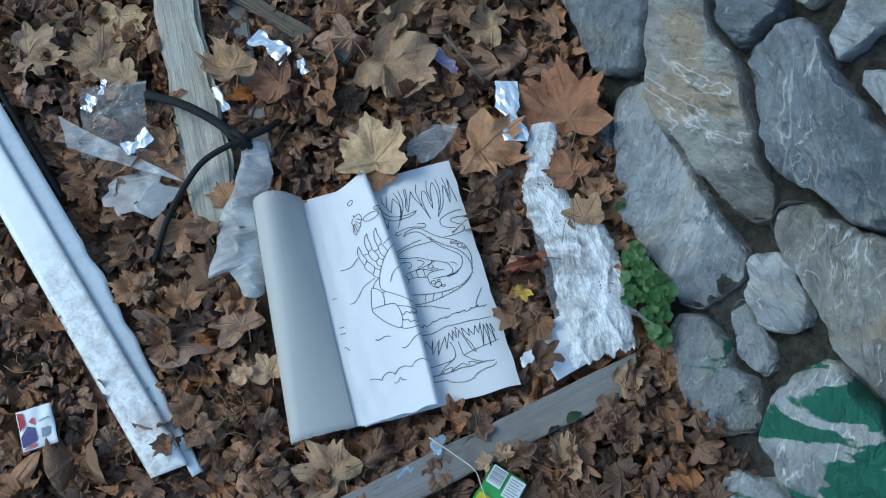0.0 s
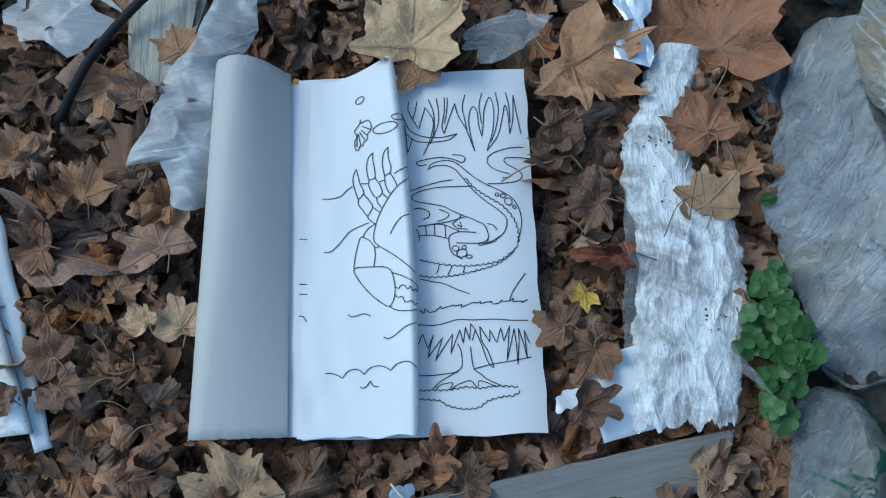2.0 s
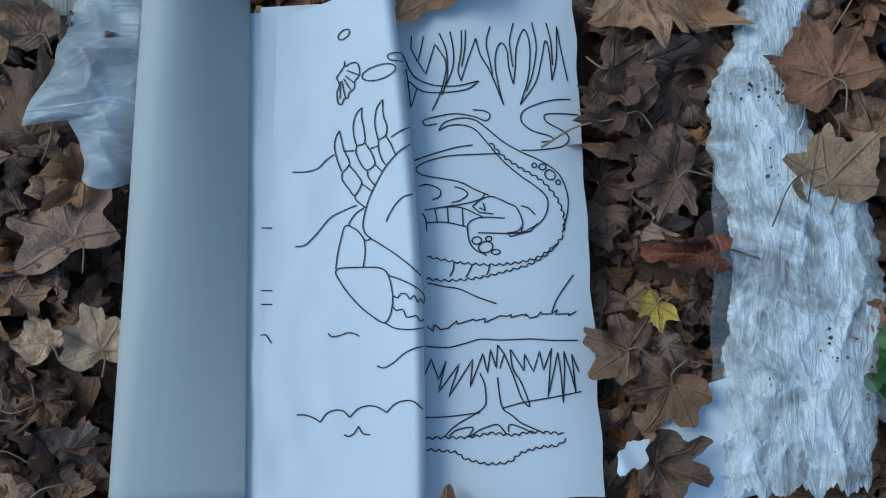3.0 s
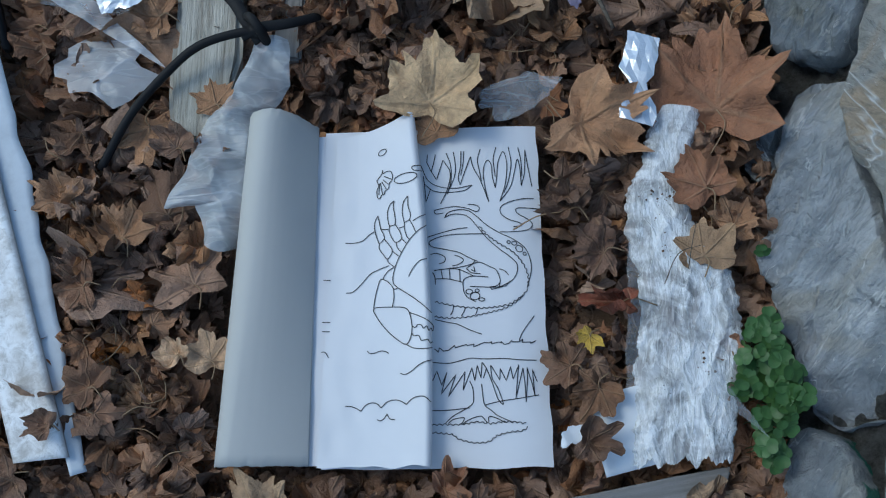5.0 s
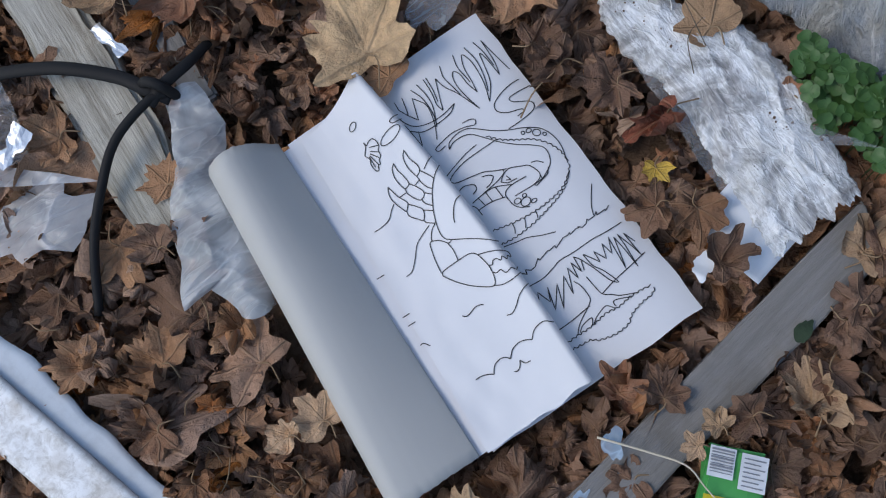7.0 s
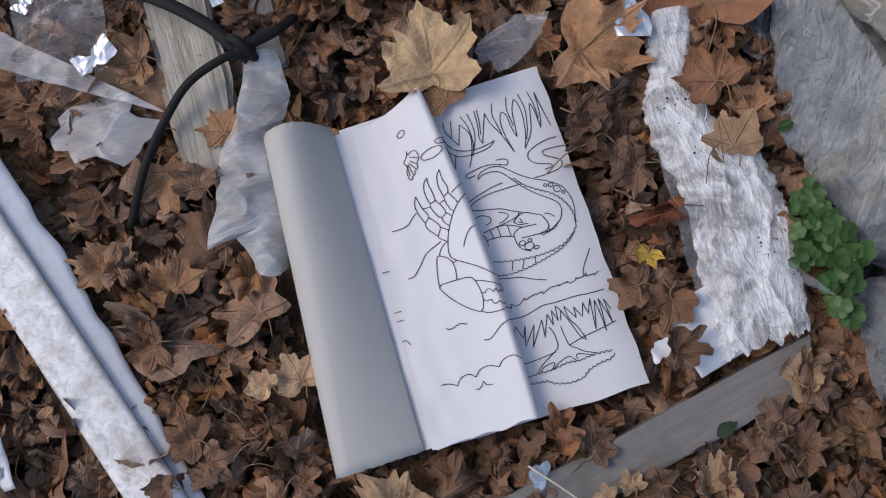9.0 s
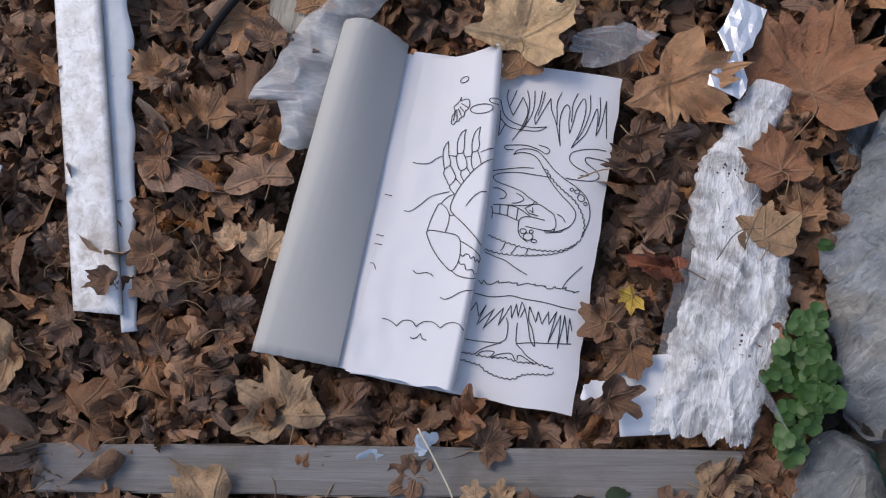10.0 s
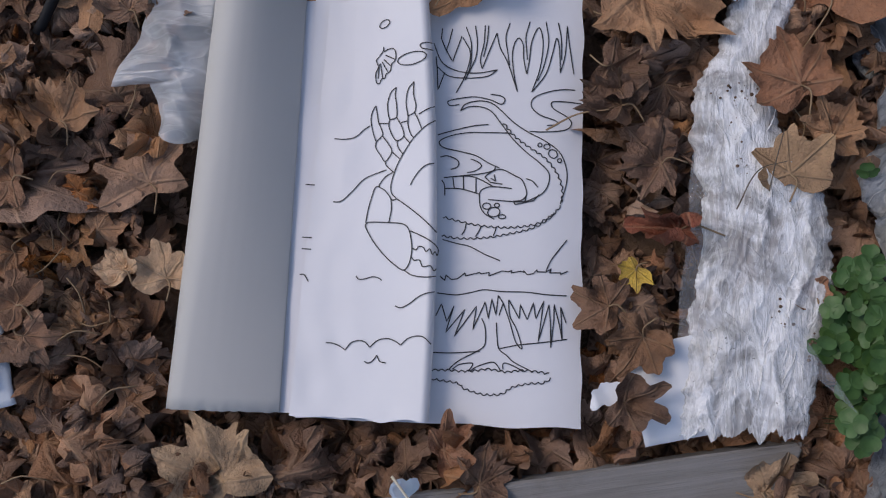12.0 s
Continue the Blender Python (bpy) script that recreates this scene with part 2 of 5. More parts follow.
M_PAPER = paper_material("white_paper", (0.8, 0.8, 0.81))
M_PAPER_IN = paper_material("inner_paper", (0.8, 0.8, 0.82))
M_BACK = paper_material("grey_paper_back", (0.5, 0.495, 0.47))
M_INK = plain_material("black_ink", (0.02, 0.02, 0.022), 0.6, 0, 0.0)


def profile_material():
    """White plastic with grey lichen-like grime over its lower half."""
    m, t, b = material("white_plastic", 0.4)
    v = coords(t)
    sep = t.nodes.new("ShaderNodeSeparateXYZ")
    t.links.new(v, sep.inputs[0])
    a = fractal(t, coords(t, "Object"), 85, 8, 0.72, 0.5)
    reach = ramp(t, sums(t, "ADD", sep.outputs[0], 0.5), (0.0, GREY(1)), (0.32, GREY(1)), (0.42, GREY(0.06)), (1.0, GREY(0.02)))
    grime = sums(t, "MULTIPLY", ramp(t, a, (0.44, GREY(0)), (0.66, GREY(0.75))), reach)
    specks = ramp(t, fractal(t, v, 170, 5, 0.7), (0.68, GREY(0)), (0.72, GREY(0.7)))
    col = mix(t, grime, (0.93, 0.94, 0.94), (0.4, 0.385, 0.35))
    stain = sums(t, "MULTIPLY", ramp(t, fractal(t, v, 22, 5, 0.6), (0.48, GREY(0)), (0.68, GREY(0.55))), reach)
    col = mix(t, stain, col, (0.33, 0.29, 0.24))
    rim = ramp(t, sums(t, "ABSOLUTE", sums(t, "SUBTRACT", sums(t, "ADD", sep.outputs[1], sums(t, "MULTIPLY", a, 0.004)), 0.026)), (0.0255, GREY(0)), (0.0285, GREY(0.85)))
    col = mix(t, rim, col, (0.16, 0.12, 0.1))
    col = mix(t, sums(t, "MULTIPLY", specks, reach), col, (0.06, 0.05, 0.04))
    t.links.new(col, b.inputs["Base Color"])
    bump(t, b, a, 0.25, 0.001)
    return m


M_PROFILE = profile_material()
M_PROFILE_SIDE = plain_material("pale_blue_plastic", (0.68, 0.73, 0.77), 0.4, 0, 0.25, 60)
M_BLACK = plain_material("black_rubber", (0.012, 0.012, 0.013), 0.65, 0, 0.1, 80, 0.3, 0.25)
M_FOIL = plain_material("crumpled_foil", (0.86, 0.89, 0.91), 0.22, 0.6, 0.2, 60, 0.6)
M_CARD = plain_material("white_card", (0.8, 0.82, 0.84), 0.5, 0, 0.15, 30)
M_PRINT_RED = plain_material("red_print", (0.55, 0.05, 0.06), 0.5)
M_PRINT_BLUE = plain_material("blue_print", (0.07, 0.06, 0.2), 0.5)
M_PRINT_GREEN = plain_material("green_print", (0.09, 0.4, 0.1), 0.35)
M_PRINT_YELLOW = plain_material("yellow_print", (0.68, 0.55, 0.03), 0.35)
M_PRINT_GREY = plain_material("grey_print", (0.28, 0.3, 0.33), 0.5)
M_CLOVER = plain_material("clover_green", (0.055, 0.13, 0.03), 0.5, 0, 0.6, 90, 0.3)
M_STEM = plain_material("dry_stem", (0.3, 0.2, 0.11), 0.7)


M_STRING = plain_material("pale_string", (0.62, 0.56, 0.43), 0.8)
M_MOSS = plain_material("dark_moss", (0.035, 0.06, 0.03), 0.9, 0, 0.6, 150, 0.6)


def film_material(name, alpha, rough, tint=(0.8, 0.83, 0.85), crease=0.45):
    """Thin plastic: see-through where it lies smooth, whiter along its creases."""
    m, t, b = material(name, rough, 0, 0.6)
    v = coords(t)
    a = fractal(t, v, 14, 4, 0.55, 0.8)
    lines = None
    for size, thin, turn in ((7, 0.016, 0.5), (13, 0.02, -0.7), (24, 0.03, 1.3)):
        far = sums(t, "ABSOLUTE", sums(t, "SUBTRACT", fractal(t, coords(t, "Object", (0.6, 2.2, 1), (0, 0, turn)), size, 2, 0.5, 0.5), 0.5))
        line = ramp(t, far, (0.0, GREY(1)), (thin, GREY(0)))
        lines = line if lines is None else sums(t, "ADD", sums(t, "MULTIPLY", line, 0.6), lines)
    t.links.new(mix(t, a, tint, tuple(0.8 * c for c in tint)), b.inputs["Base Color"])
    smooth = ramp(t, a, (0.35, GREY(alpha * 0.6)), (0.65, GREY(min(1, alpha * 1.2))))
    t.links.new(sums(t, "MINIMUM", sums(t, "ADD", smooth, sums(t, "MULTIPLY", lines, crease)), 1.0), b.inputs["Alpha"])
    bump(t, b, sums(t, "ADD", fractal(t, v, 30, 4, 0.5, 2.0), sums(t, "MULTIPLY", lines, 0.5)), 0.4, 0.004)
    return m


M_FILM = film_material("milky_film", 0.42, 0.24, (0.9, 0.91, 0.92), 0.16)
M_BAG = film_material("bag_film", 0.45, 0.24, (0.88, 0.92, 0.94), 0.13)
M_CLEAR = film_material("clear_film", 0.16, 0.08, (0.85, 0.87, 0.88), 0.14)
M_THIN = film_material("thin_film", 0.25, 0.2, (0.9, 0.91, 0.92), 0.2)


def wrap_material():
    """Stretched wrapping film, bunched to crinkles and fibres, with dirt caught in it."""
    m, t, b = material("bunched_wrap", 0.2, 0, 0.7)
    fib = fractal(t, coords(t, "Object", (30, 7, 30), (0, 0, 0.1)), 4.5, 8, 0.66, 1.8)
    crink = fractal(t, coords(t, "Object", (1, 0.26, 1), (0, 0, -0.2)), 75, 5, 0.6, 1.6)
    fold = ramp(t, sums(t, "ABSOLUTE", sums(t, "SUBTRACT", crink, 0.5)), (0.0, GREY(1)), (0.06, GREY(0)))
    blot = fractal(t, coords(t), 26, 5, 0.65)
    col = mix(t, ramp(t, fib, (0.37, GREY(0)), (0.54, GREY(1))), (0.69, 0.7, 0.69), (0.95, 0.965, 0.97))
    col = mix(t, ramp(t, blot, (0.52, GREY(0)), (0.7, GREY(0.45))), col, (0.54, 0.52, 0.45))
    specks = ramp(t, fractal(t, coords(t), 210, 4, 0.7), (0.63, GREY(0)), (0.67, GREY(0.9)))
    near = ramp(t, fractal(t, coords(t), 19, 3, 0.5), (0.5, GREY(0.1)), (0.62, GREY(1)))
    col = mix(t, sums(t, "MULTIPLY", specks, near), col, (0.06, 0.055, 0.045))
    t.links.new(col, b.inputs["Base Color"])
    clear = ramp(t, fractal(t, coords(t), 22, 5, 0.6, 1.0), (0.38, GREY(0.38)), (0.56, GREY(0.9)))
    t.links.new(sums(t, "MINIMUM", sums(t, "ADD", clear, sums(t, "MULTIPLY", fold, 0.3)), 1.0), b.inputs["Alpha"])
    bump(t, b, sums(t, "ADD", sums(t, "MULTIPLY", fib, 1.2), sums(t, "ADD", crink, sums(t, "MULTIPLY", fold, 0.3))), 0.6, 0.003)
    return m


M_WRAP = wrap_material()

# ---------- mesh helpers ----------


def from_bm(name, bm, mat, smooth=True):
    me = bpy.data.meshes.new(name)
    bm.normal_update()
    bm.to_mesh(me)
    bm.free()
    for m in mat if isinstance(mat, (list, tuple)) else [mat]:
        me.materials.append(m)
    me.polygons.foreach_set("use_smooth", [smooth] * len(me.polygons))
    return me


def part(name, bm, mat, parent=None, label="", smooth=True):
    ob = new(name, from_bm(name, bm, mat, smooth))
    if parent:
        ob.parent = parent
    return tagged(ob, label) if label else ob


def thing(name, m, label, category, group="", kind=""):
    ob = new(name)
    ob.empty_display_size = 0.02
    ob.matrix_world = m
    return tagged(ob, label, category, group, kind)


def ground_z(x, y):
    z = 0.010 * noise.noise((3 * x, 3 * y, 0.3)) + 0.006 * noise.noise((11 * x, 11 * y, 1.3)) - 0.012
    return z + 0.012 * max(0.0, min(1.0, (x - 0.3) / 0.12))


def sheet(nx, ny, place, thick=0.0):
    """A grid bent by place(s, t) with s and t from 0 to 1."""
    bm = bmesh.new()
    rows = [[bm.verts.new(place(i / nx, j / ny)) for i in range(nx + 1)] for j in range(ny + 1)]
    for j in range(ny):
        for i in range(nx):
            bm.faces.new((rows[j][i], rows[j][i + 1], rows[j + 1][i + 1], rows[j + 1][i]))
    if thick:
        bm.normal_update()
        bmesh.ops.solidify(bm, geom=bm.faces[:], thickness=thick)
    return bm


def tube(bm, points, radius, sides=8, taper=1.0, flat=1.0):
    """A tube through the points, flattened upward by flat."""
    pts = [Vector(p) for p in points]
    rings = []
    for k, p in enumerate(pts):
        d = (pts[min(k + 1, len(pts) - 1)] - pts[max(k - 1, 0)]).normalized()
        side = d.cross(Vector((0, 0, 1)))
        side = side.normalized() if side.length > 1e-4 else Vector((1, 0, 0))
        up = side.cross(d)
        r = radius * (1 + (taper - 1) * k / max(1, len(pts) - 1))
        rings.append([bm.verts.new(p + r * (math.cos(a) * side + flat * math.sin(a) * up)) for a in (2 * math.pi * s / sides for s in range(sides))])
    for a, b in zip(rings, rings[1:]):
        for s in range(sides):
            bm.faces.new((a[s], a[(s + 1) % sides], b[(s + 1) % sides], b[s]))
    bm.faces.new(rings[0][::-1])
    bm.faces.new(rings[-1])


def spline(points, steps=8):
    """Catmull-Rom through the points."""
    p = [Vector(q) for q in points]
    p = [2 * p[0] - p[1]] + p + [2 * p[-1] - p[-2]]
    out = []
    for a, b, c, d in zip(p, p[1:], p[2:], p[3:]):
        for k in range(steps):
            t = k / steps
            out.append(0.5 * (2 * b + (c - a) * t + (2 * a - 5 * b + 4 * c - d) * t * t + (3 * b - a - 3 * c + d) * t ** 3))
    return out + [p[-2]]


def box(bm, size, centre=(0, 0, 0), bevel=0.0, cuts=0):
    made = bmesh.ops.create_cube(bm, size=1, matrix=Matrix.Translation(centre) @ Matrix.Diagonal((*size, 1)))
    edges = {e for v in made["verts"] for e in v.link_edges}
    if bevel:
        bmesh.ops.bevel(bm, geom=list(edges), offset=bevel, segments=2, affect="EDGES")
    return bm


# ---------- ground ----------
M_SOIL = soil_material()


def build_ground():
    bm = bmesh.new()
    n, reach = 130, 0.95
    axis = [-40, -12, -4, -1.8] + [-reach + 2 * reach * k / n for k in range(n + 1)] + [1.8, 4, 12, 40]
    grid = []
    for y in axis:
        row = []
        for x in axis:
            near = abs(x) <= reach and abs(y) <= reach
            row.append(bm.verts.new((x, y, ground_z(x, y) - 0.012 if near else -0.03)))
        grid.append(row)
    for a, b in zip(grid, grid[1:]):
        for k in range(len(a) - 1):
            bm.faces.new((a[k], a[k + 1], b[k + 1], b[k]))
    tagged(part("ground", bm, M_SOIL), "dark brown soil strewn with leaf crumbs", "ground", kind="structure")


build_ground()

# ---------- stone wall ----------
LEAN_DEG, FOOT_X = 42.0, 0.418
CL, SL = math.cos(radians(LEAN_DEG)), math.sin(radians(LEAN_DEG))
WALL = Matrix(((0, CL, -SL, FOOT_X), (1, 0, 0, 0), (0, SL, CL, 0), (0, 0, 0, 1)))  # along, up the slope, out of it


def build_wall():
    bm = sheet(760, 210, lambda s, t: WALL @ Vector((-2.2 + 4.4 * s, -0.1 + 1.2 * t, 0.01 + 0.012 * noise.noise((50 * s, 14 * t, 2.0)) + 0.014 * noise.noise((150 * s, 42 * t, 5.0)) + 0.012 * noise.noise((330 * s, 90 * t, 7.0)) + 0.007 * noise.noise((620 * s, 170 * t, 9.0)))))
    bmesh.ops.solidify(bm, geom=bm.faces[:], thickness=0.25)
    return tagged(part("wall_east", bm, mortar_material()), "sloping rubble stone wall with rough mortar joints", "wall", kind="structure")


wall = build_wall()


def stone(corners, out, mat, seed, label="", facet=1.0, fine=True):
    """A rough block set in the mortar: its corners lie along and up the wall; out is how far it stands proud."""
    rng = random.Random(seed)
    p = [Vector(c) for c in corners]
    for cut in (0.16,):
        p = [q for a, b in zip(p, p[1:] + p[:1]) for q in (a.lerp(b, cut), a.lerp(b, 1 - cut))]
    total = sum((b - a).length for a, b in zip(p, p[1:] + p[:1]))
    n, line, k, done = 190 if fine else 36, [], 0, 0.0
    for i in range(n):
        want = total * i / n
        while done + (p[(k + 1) % len(p)] - p[k]).length < want:
            done += (p[(k + 1) % len(p)] - p[k]).length
            k += 1
        a, b = p[k], p[(k + 1) % len(p)]
        line.append(a.lerp(b, (want - done) / max(1e-6, (b - a).length)))
    mid = sum(line, Vector((0, 0))) / n
    size = max((q - mid).length for q in line)
    planes = []
    for k in range(8):
        turn = 2 * math.pi * (k + rng.uniform(-0.4, 0.4)) / 8
        steep = rng.choice((0.14, 0.25, 0.45, 0.8, 1.3))
        planes.append((Vector((math.cos(turn), math.sin(turn))), steep * facet, min(0.75, 0.15 + 0.5 * steep + rng.uniform(-0.1, 0.15)) * size))
    grain = rng.uniform(-0.9, 0.9)
    gx, gy = math.cos(grain), math.sin(grain)
    bm = bmesh.new()
    rings = []
    levels = [(1.0, -0.1), (1.015, -0.055), (1.01, -0.01), (0.995, 0.5), (0.985, 0.82), (0.955, 0.95)] + [(0.94 - 0.94 * k / 40, 1.0) for k in range(1, 40)]
    if not fine:
        levels = levels[:6] + levels[8::8]
    for s, h in levels:
        ring = []
        for q in line:
            d = (q - mid) * s
            z = h * out if h > 0 else h
            if s < 0.99:
                for way, steep, start in planes:
                    z = min(z, h * out * 1.02 - steep * (d.dot(way) - start))
                chip = 22 * (gx * d.y - gy * d.x) + 1.6 * noise.noise((6 * d.x, 6 * d.y, seed + 0.5)) + 0.5 * noise.noise((30 * d.x, 30 * d.y, seed))
                step = math.floor(chip) + max(0.0, (chip % 1 - 0.8) * 5)
                z += 0.016 * (step - chip + 0.4) * max(0.0, 0.25 + 2.4 * noise.noise((7 * d.x, 7 * d.y, seed + 4.0)))
                z += 0.018 * (0.2 - abs(noise.noise((6 * d.x + seed, 6 * d.y, 0.5)))) + 0.01 * (0.3 - abs(noise.noise((22 * d.x, 22 * d.y + seed, 0.7))))
                z += 0.004 * (0.3 - abs(noise.noise((60 * d.x, 60 * d.y, seed * 1.7))))
                z = max(z, (0.2 if h > 0.9 else 0.1) * out)
            wob = 0.008 * noise.noise((38 * q.x, 38 * q.y, seed + 2 * h)) + 0.002 * noise.noise((110 * q.x, 110 * q.y, seed + 5 * h))
            e = d * (1 + wob / max(0.01, d.length))
            ring.append(bm.verts.new((e.x * gx + e.y * gy, e.y * gx - e.x * gy, z)))
        rings.append(ring)
    for a, b in zip(rings, rings[1:]):
        for i in range(n):
            bm.faces.new((a[i], a[(i + 1) % n], b[(i + 1) % n], b[i]))
    bm.faces.new(rings[-1])
    ob = part("stone", bm, mat, wall, label)
    ob.data.set_sharp_from_angle(angle=radians(30))
    ob.matrix_local = WALL @ Matrix.Translation((mid.x, mid.y, 0)) @ Euler((0, 0, grain)).to_matrix().to_4x4()
    return ob


stone([(0.401, 0.155), (0.466, 0.094), (0.477, 0.018), (0.423, -0.008), (0.34, 0.007), (0.284, 0.005), (0.252, 0.056), (0.252, 0.089), (0.27, 0.105)], 0.06, M_STONE, 1, "blue-grey stone with broad white quartz band")
stone([(0.232, 0.09), (0.237, 0.028), (0.2, 0.01), (0.123, -0.012), (0.06, -0.024), (-0.022, -0.008), (-0.087, 0.007), (-0.116, 0.01), (-0.128, 0.032), (-0.125, 0.06), (-0.112, 0.107), (-0.093, 0.134), (-0.065, 0.131), (-0.001, 0.113), (0.054, 0.106), (0.112, 0.099), (0.151, 0.084), (0.193, 0.085)], 0.05, M_STONE_PALE, 2, "pale blue-grey stone with thin white veins")
stone([(0.387, 0.16), (0.341, 0.137), (0.264, 0.105), (0.218, 0.09), (0.17, 0.081), (0.123, 0.098), (0.091, 0.115), (0.057, 0.113), (0.02, 0.13), (-0.021, 0.138), (-0.045, 0.16), (-0.042, 0.19), (-0.016, 0.207), (0.028, 0.207), (0.101, 0.222), (0.16, 0.232), (0.204, 0.222), (0.245, 0.213), (0.327, 0.236)], 0.065, M_STONE_WARM, 3, "grey stone with ochre staining")
stone([(0.177, 0.241), (0.192, 0.259), (0.199, 0.329), (0.162, 0.345), (0.1, 0.342), (0.029, 0.364), (-0.037, 0.379), (-0.119, 0.347), (-0.119, 0.308), (-0.098, 0.286), (-0.053, 0.27), (-0.01, 0.232), (0.01, 0.222), (0.082, 0.228), (0.149, 0.239)], 0.075, M_STONE_DARK, 4, "dark blue-grey stone with flaking layers")
stone([(0.285, 0.23), (0.243, 0.221), (0.202, 0.23), (0.195, 0.244), (0.206, 0.279), (0.213, 0.309), (0.232, 0.323), (0.285, 0.321), (0.322, 0.262)], 0.055, M_STONE_DARK, 5)
stone([(-0.09, 0.134), (-0.087, 0.152), (-0.095, 0.18), (-0.122, 0.195), (-0.173, 0.198), (-0.196, 0.195), (-0.209, 0.177), (-0.202, 0.146), (-0.185, 0.119), (-0.159, 0.113), (-0.132, 0.115), (-0.112, 0.13)], 0.05, M_STONE_PALE, 6)
stone([(-0.128, -0.019), (-0.122, 0.005), (-0.135, 0.037), (-0.158, 0.058), (-0.186, 0.064), (-0.219, 0.06), (-0.257, 0.083), (-0.302, 0.073), (-0.318, 0.057), (-0.313, 0.023), (-0.296, -0.007), (-0.267, -0.019), (-0.235, -0.026), (-0.203, -0.028), (-0.171, -0.021)], 0.055, M_STONE_DAB, 7, "pale grey stone dabbed with green paint")
stone([(-0.14, 0.078), (-0.136, 0.102), (-0.165, 0.11), (-0.194, 0.117), (-0.229, 0.121), (-0.242, 0.11), (-0.251, 0.091), (-0.217, 0.068), (-0.184, 0.069)], 0.035, M_STONE_DAB, 8)
stone([(-0.046, 0.182), (-0.035, 0.202), (-0.047, 0.25), (-0.083, 0.268), (-0.12, 0.301), (-0.146, 0.336), (-0.216, 0.337), (-0.303, 0.303), (-0.341, 0.246), (-0.31, 0.231), (-0.275, 0.22), (-0.249, 0.209), (-0.209, 0.212), (-0.174, 0.207), (-0.139, 0.199), (-0.092, 0.188)], 0.075, M_STONE_WARM, 9, "brownish stone with ochre streaks")
stone([(-0.258, 0.154), (-0.255, 0.193), (-0.273, 0.213), (-0.315, 0.225), (-0.354, 0.235), (-0.403, 0.241), (-0.46, 0.204), (-0.46, 0.103), (-0.401, 0.077), (-0.369, 0.073), (-0.334, 0.065), (-0.31, 0.074), (-0.285, 0.097), (-0.269, 0.125)], 0.08, M_STONE_PAINT, 10, "grey stone splashed with green paint")
stone([(-0.363, -0.005), (-0.36, 0.007), (-0.376, 0.028), (-0.387, 0.062), (-0.406, 0.071), (-0.444, 0.068), (-0.463, 0.009), (-0.425, -0.02), (-0.376, -0.021)], 0.045, M_STONE_DAB, 11)
stone([(0.141, 0.352), (0.153, 0.369), (0.173, 0.385), (0.182, 0.413), (0.159, 0.464), (0.121, 0.442), (0.122, 0.409), (0.113, 0.381), (0.112, 0.352)], 0.06, M_STONE_PALE, 12)
stone([(0.193, -0.045), (0.204, -0.023), (0.209, 0.008), (0.134, -0.015), (0.143, -0.034), (0.163, -0.044)], 0.035, M_STONE, 13)
stone([(0.271, 0.342), (0.261, 0.371), (0.212, 0.393), (0.2, 0.372), (0.205, 0.339), (0.225, 0.327)], 0.05, M_STONE_WARM, 14)
stone([(0.09, 0.36), (0.06, 0.45), (-0.06, 0.47), (-0.15, 0.43), (-0.12, 0.365), (-0.03, 0.395)], 0.05, M_STONE_PALE, 15)
stone([(-0.16, 0.355), (-0.18, 0.45), (-0.33, 0.46), (-0.39, 0.34), (-0.35, 0.262), (-0.3, 0.32), (-0.215, 0.35)], 0.06, M_STONE, 16)


def rest_of_wall():
    """Plain stones over the stretches of wall beside and above."""
    rng = random.Random(77)
    kinds = (M_STONE, M_STONE_PALE, M_STONE_WARM, M_STONE)
    k = 0
    for row in range(8):
        v, u = 0.06 + 0.135 * row, -2.1 + 0.08 * (row % 2)
        while u < 2.1:
            w = rng.uniform(0.13, 0.24)
            c = Vector((u + w / 2, v))
            if not (-0.6 < c.x < 0.6 and c.y < 0.6):
                ring = []
                for i in range(7):
                    a = 2 * math.pi * (i + rng.uniform(-0.25, 0.25)) / 7
                    ring.append((c.x + 0.52 * w * math.cos(a) * rng.uniform(0.85, 1.1), c.y + 0.068 * math.sin(a) * rng.uniform(0.85, 1.2)))
                stone(ring, rng.uniform(0.04, 0.07), rng.choice(kinds), 100 + k, "", 1.0, False)
                k += 1
            u += w


rest_of_wall()


def build_bank():
    """Earth behind the wall."""
    top = WALL @ Vector((0, 1.1, 0))
    bm = sheet(40, 40, lambda s, t: Vector((top.x - 0.02 + 30 * s * s, -30 + 60 * t, top.z - 0.02 + 0.05 * noise.noise((9 * s, 20 * t, 0.0)) * s)))
    tagged(part("ground_bank", bm, M_SOIL), "level earth bank held back by stone wall", "ground", kind="structure")


build_bank()

# ---------- leaves ----------
MAPLE = ((0, 1), (6, 0.86), (12, 0.8), (17, 0.82), (26, 0.67), (36, 0.8), (42, 0.76), (52, 0.98), (58, 0.8), (67, 0.77), (77, 0.63), (90, 0.7), (101, 0.82), (111, 0.64), (134, 0.5), (163, 0.22))
FIELD = ((0, 0.96), (9, 0.93), (17, 0.8), (26, 0.66), (36, 0.79), (48, 0.93), (59, 0.9), (69, 0.74), (80, 0.62), (96, 0.76), (112, 0.72), (135, 0.5), (162, 0.24))


